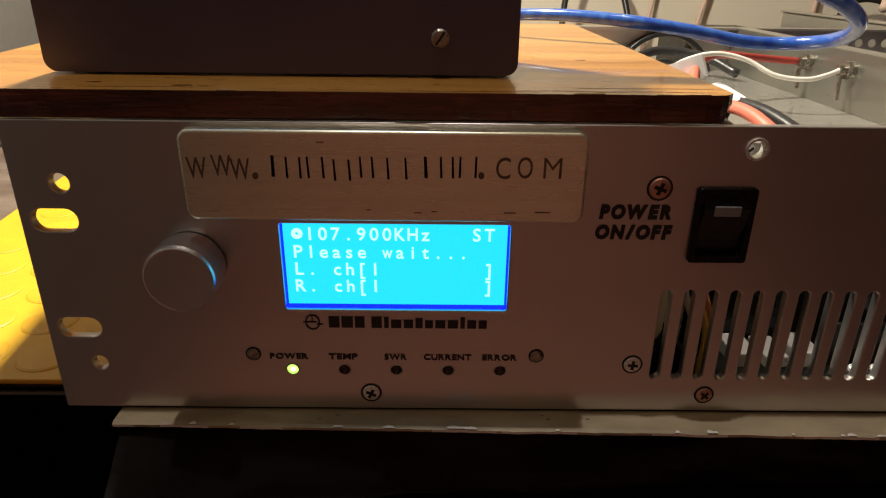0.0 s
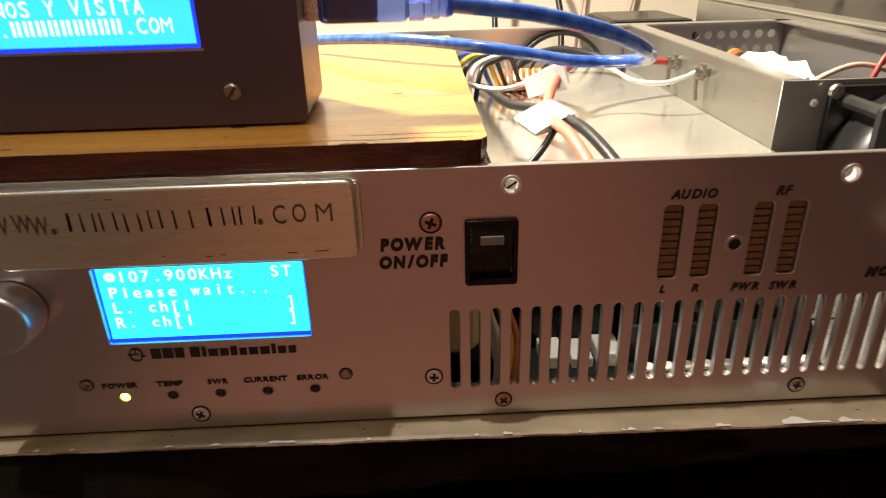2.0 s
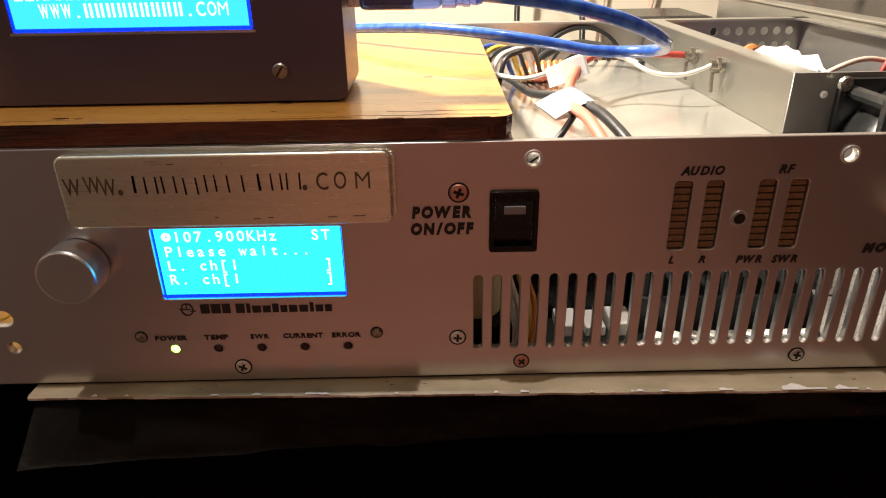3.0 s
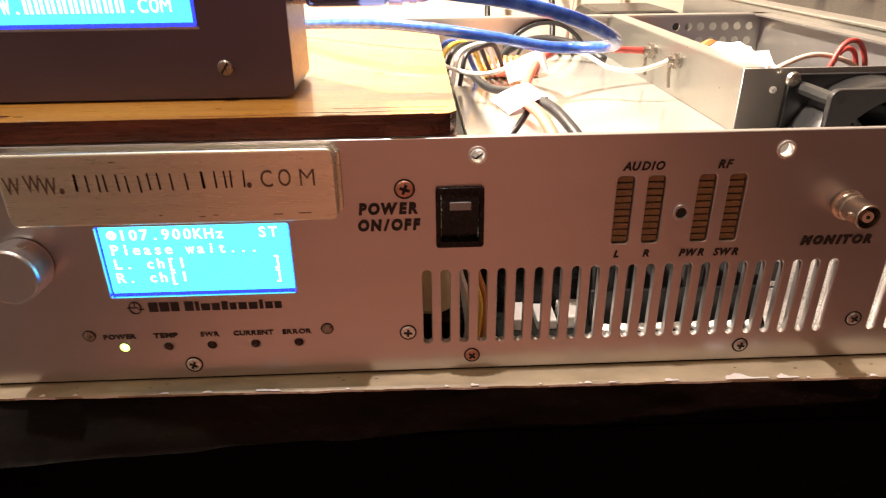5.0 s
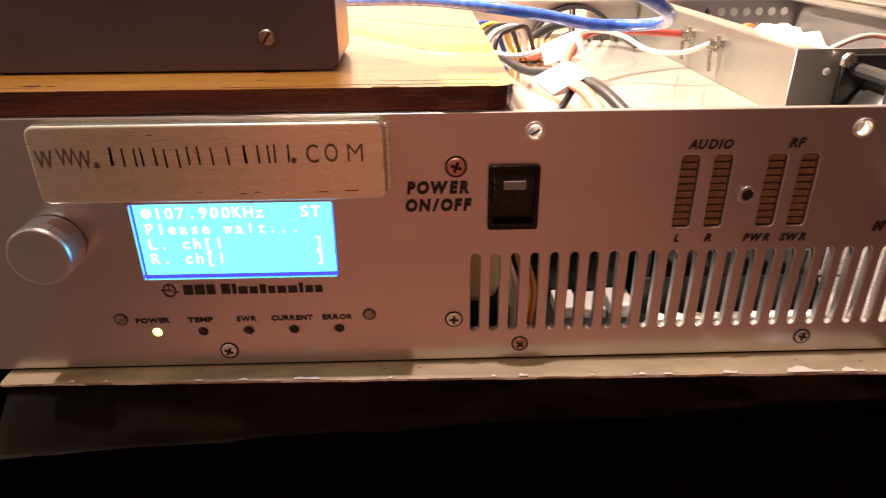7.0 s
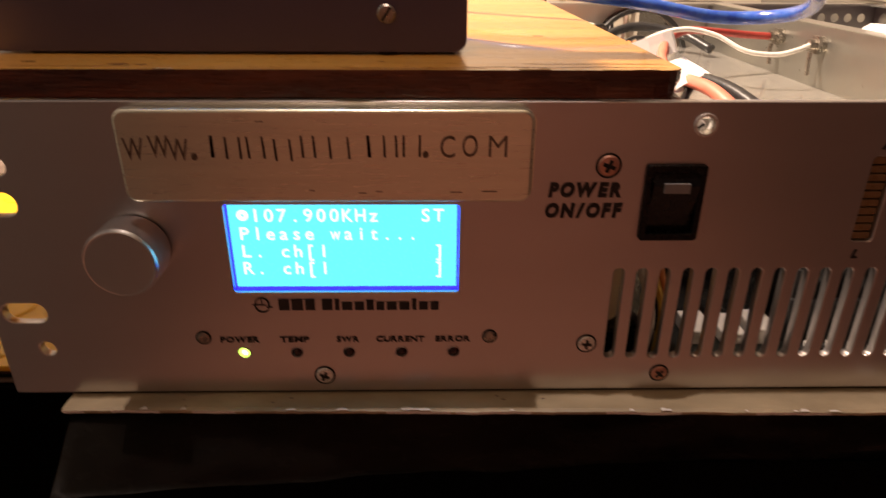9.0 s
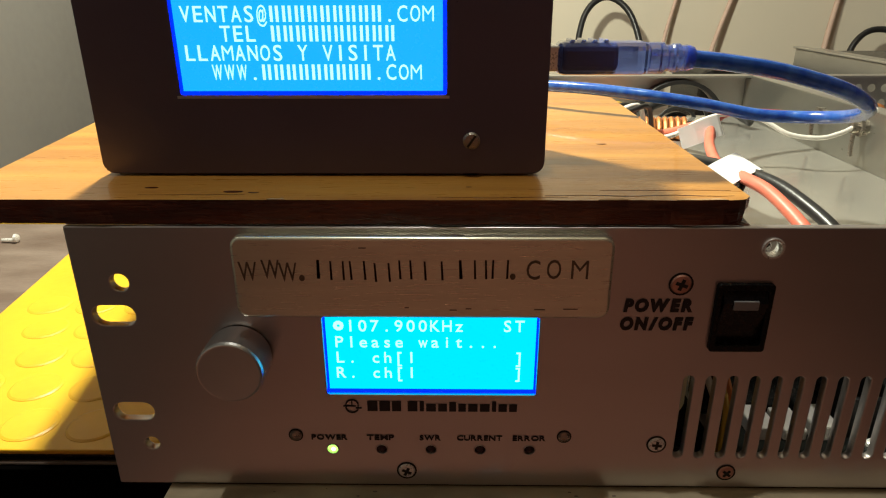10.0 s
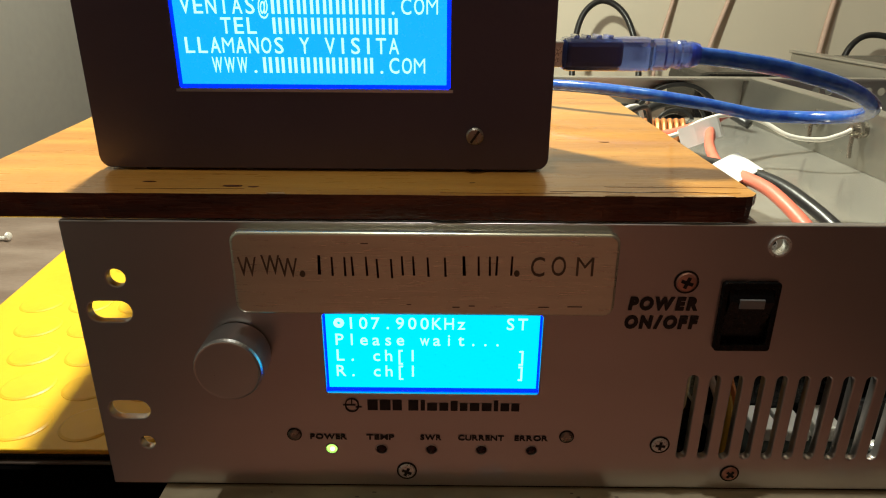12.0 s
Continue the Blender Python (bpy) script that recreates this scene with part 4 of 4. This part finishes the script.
wire("power_lead", [(0.236, 0.030, 0.050), (0.236, 0.045, 0.066), (0.232, 0.075, 0.0765), (0.229, 0.100, 0.0775), (0.232, 0.130, 0.074), (0.240, 0.165, 0.0755), (0.249, 0.192, 0.0795), (0.252, 0.215, 0.077), (0.246, 0.24, 0.068), (0.235, 0.262, 0.0605)], 0.0026, M_PINK, "salmon-red stranded power lead running over the deck")
wire("power_lead", [(0.248, 0.024, 0.046), (0.247, 0.045, 0.066), (0.241, 0.078, 0.076), (0.235, 0.105, 0.0775), (0.228, 0.14, 0.074), (0.220, 0.18, 0.068), (0.214, 0.23, 0.066), (0.21, 0.27, 0.061)], 0.0026, M_WIREK, "black stranded power lead running over the deck")
wire("red_lead", [(0.246, 0.180, 0.0765), (0.254, 0.200, 0.0805), (0.270, 0.218, 0.0835), (0.292, 0.230, 0.0815), (0.314, 0.238, 0.079), (0.329, 0.241, 0.0779)], 0.0022, M_RED, "red lead running to a coaxial socket")
wire("white_coax", [(0.190, 0.225, 0.078), (0.198, 0.205, 0.0755), (0.214, 0.188, 0.0745), (0.228, 0.186, 0.077), (0.245, 0.192, 0.084), (0.262, 0.197, 0.0865), (0.278, 0.196, 0.0835), (0.292, 0.190, 0.0765), (0.308, 0.188, 0.0748), (0.321, 0.192, 0.0766), (0.330, 0.197, 0.0787)], 0.0013, M_WIREW, "thin white coaxial wire looping to a socket")


def flag(name, c, along, across, length, width, label):
    """A paper flag folded round a lead: two layers along a strip, joined by a round fold at its end."""
    r, u = Vector(along).normalized(), Vector(across).normalized()
    nrm = r.cross(u).normalized()
    prof = [(-0.55, -0.0008), (-0.2, 0.0016), (0.15, 0.0030), (0.38, 0.0033), (0.46, 0.0026), (0.5, 0.0), (0.46, -0.0026), (0.38, -0.0033), (0.15, -0.0028), (-0.2, -0.0026), (-0.5, -0.0024)]
    bm = bmesh.new()
    rows = [[bm.verts.new(Vector(c) + r * (t * length) + nrm * d + u * (w * width)) for t, d in prof] for w in (-0.5, 0, 0.5)]
    for a, b in zip(rows, rows[1:]):
        for k in range(len(prof) - 1):
            bm.faces.new((a[k], a[k + 1], b[k + 1], b[k]))
    bmesh.ops.recalc_face_normals(bm, faces=bm.faces[:])
    bmesh.ops.solidify(bm, geom=bm.faces[:], thickness=0.0003)
    bmesh.ops.recalc_face_normals(bm, faces=bm.faces[:])
    return tagged(part(name, bm, M_TAG), label, "label", group="paper flags on the leads")


flag("paper_flag", (0.2262, 0.102, 0.0788), (0.80, 0.58, 0.06), (-0.55, 0.70, 0.34), 0.024, 0.0135, "blank white paper flag folded round the power leads")
flag("paper_flag", (0.2430, 0.187, 0.0785), (0.86, 0.48, 0.16), (-0.25, 0.35, 0.90), 0.027, 0.0115, "blank white paper flag folded round the rear leads")

wire("cable_tail", [(0.206, 0.080, 0.0582), (0.213, 0.082, 0.0605), (0.222, 0.088, 0.068), (0.230, 0.098, 0.0752)], 0.0016, M_WIREK, "black cable tail beside the paper flag")
for k, (m, lab) in enumerate(((M_WIREB, "blue"), (M_WIREY, "yellow"), (M_WIREK, "black"), (M_WIREW, "white"), (M_WIREK, "black"))):
    d = 0.005 * k
    wire("loom_wire", [(0.186 + d, 0.225, 0.06), (0.190 + d, 0.228, 0.078), (0.199 + d, 0.236, 0.086 - 0.001 * k), (0.210 + d, 0.246, 0.082), (0.217 + d, 0.258, 0.068), (0.222 + d, 0.27, 0.0575)], 0.0016, m, f"{lab} loom wire arching over the deck edge")
choke = thing("toroid_choke", (0.246, 0.277, 0.0566), "orange copper-wound choke standing on the deck", "coil")
for k in range(9):
    a = 0.228 + 0.0042 * k
    part("winding", tube([(a, 0.266, 0.058), (a, 0.2655, 0.064), (a + 0.001, 0.273, 0.0695), (a + 0.002, 0.282, 0.064), (a + 0.002, 0.282, 0.058)], 0.0018, 8, 4), M_ORANGE, choke)
part("choke_core", box(0.226, 0.266, 0.2682, 0.2792, 0.0567, 0.0665, 0.002), M_ORANGE, choke)
wire("black_hose", [(0.238, 0.30, 0.058), (0.25, 0.318, 0.068), (0.275, 0.328, 0.074), (0.305, 0.32, 0.07), (0.32, 0.30, 0.062)], 0.0032, M_WIREK, "thick black cable arching in front of the rear fan", "cable")
wire("fan_lead", [(0.386, 0.165, 0.0580), (0.386, 0.142, 0.066), (0.387, 0.131, 0.081), (0.3925, 0.131, 0.0950), (0.3985, 0.132, 0.0982), (0.405, 0.134, 0.0950), (0.4105, 0.136, 0.083), (0.412, 0.146, 0.066), (0.412, 0.168, 0.0580)], 0.0013, M_RED, "thin red fan lead arching over the compartment")
wire("fan_lead", [(0.390, 0.167, 0.0580), (0.390, 0.145, 0.066), (0.391, 0.136, 0.080), (0.395, 0.136, 0.0905), (0.400, 0.137, 0.0935), (0.405, 0.138, 0.0905), (0.4085, 0.140, 0.080), (0.409, 0.148, 0.066), (0.409, 0.170, 0.0580)], 0.0013, M_RED, "thin red fan lead arching over the compartment")
wire("pale_wire", [(0.352, 0.166, 0.0578), (0.356, 0.145, 0.072), (0.3643, 0.133, 0.0858), (0.3837, 0.134, 0.0912), (0.4063, 0.136, 0.0838), (0.416, 0.150, 0.068), (0.418, 0.170, 0.0578)], 0.0013, M_CORD, "pale wire lying in the fan compartment")

tissue = bmesh.new()
bmesh.ops.create_icosphere(tissue, subdivisions=3, radius=1)
for v in tissue.verts:
    k = 1 + 0.35 * noise.noise(v.co * 2.2) + 0.15 * noise.noise(v.co * 6)
    v.co = Vector((0.3580 + 0.0100 * v.co.x * k, 0.166 + 0.036 * v.co.y * k, 0.0810 + 0.0105 * max(v.co.z, -0.6) * k + 0.004 * max(0.0, noise.noise(v.co * 5)))) 
tagged(part("crumpled_tape", tissue, M_TAG), "crumpled white tape lump beside the partition", "tape")
ins = thing("copper_block", (0.36, 0.30, 0.0026), "dark amplifier block inside the fan compartment", "electronics")
part("block", box(0.342, 0.45, 0.16, 0.34, 0.0027, 0.0565, 0.001), M_CASE, ins)
part("copper_strap", tube([(0.372, 0.262, 0.057), (0.378, 0.265, 0.072), (0.388, 0.27, 0.076), (0.396, 0.275, 0.06)], 0.004, 8, 5), M_ORANGE, ins)

# ---- things behind ----
rail = thing("metal_lid", (0.62, 0.35, -0.014), "second aluminium chassis with a dark lid beside the transmitter", "chassis")
part("rail", box(0.500, 0.530, 0.06, 0.62, -0.0139, 0.0862, 0.001), M_ALU, rail)
part("rail_lip", box(0.497, 0.507, 0.06, 0.62, 0.0863, 0.0885, 0.0005), M_ALU, rail)
part("lid", box(0.531, 0.95, 0.06, 0.62, -0.0139, 0.0835, 0.002), M_BLACK, rail, "dark lid")
rear = thing("dark_case", (0.44, 0.64, -0.014), "low dark case standing behind the transmitter", "case")
part("case_shell", box(0.385, 0.49, 0.58, 0.70, -0.0139, 0.067, 0.012, 3), M_BLACK, rear)
random.seed(9)
for k in range(7):
    x0 = 0.60 + 0.045 * k
    wire("black_cable", [(x0, 0.60 - 0.02 * k, 0.092), (x0 + 0.05, 0.66, 0.115 + 0.004 * k), (x0 + 0.13, 0.66 + 0.01 * k, 0.125), (x0 + 0.22, 0.58, 0.11), (x0 + 0.28, 0.5, 0.0905)], 0.005, M_WIREK if k % 3 else M_CORD, "cable in a loose heap on the second chassis", "cable")
wire("hanging_cable", [(0.288, 0.80, -0.012), (0.288, 0.83, 0.06), (0.302, 0.855, 0.117), (0.333, 0.865, 0.1385), (0.366, 0.855, 0.117), (0.383, 0.83, 0.06), (0.382, 0.80, -0.012)], 0.0045, M_WIREK, "black cable loop standing against the wall", "cable")
wire("hanging_cable", [(0.69, 0.84, -0.012), (0.692, 0.85, 0.04), (0.705, 0.86, 0.075), (0.735, 0.87, 0.092), (0.77, 0.86, 0.085), (0.79, 0.85, 0.05), (0.795, 0.84, -0.012)], 0.0045, M_WIREK, "black cable loop standing against the wall", "cable")
wire("wall_cord", [(0.420, 0.88, -0.014), (0.434, 0.90, 0.077), (0.455, 0.91, 0.17), (0.49, 0.912, 0.4)], 0.0028, M_CORD, "pale pink cord hanging down the wall", "cord")
wire("wall_cord", [(0.49, 0.88, -0.014), (0.511, 0.90, 0.069), (0.545, 0.91, 0.18), (0.60, 0.912, 0.4)], 0.0035, M_CORD, "beige cord hanging down the wall", "cord")
wire("wall_cord", [(0.675, 0.88, -0.014), (0.682, 0.90, 0.06), (0.70, 0.91, 0.18), (0.73, 0.912, 0.4)], 0.004, M_CORD, "pale pink cord hanging down the wall", "cord")
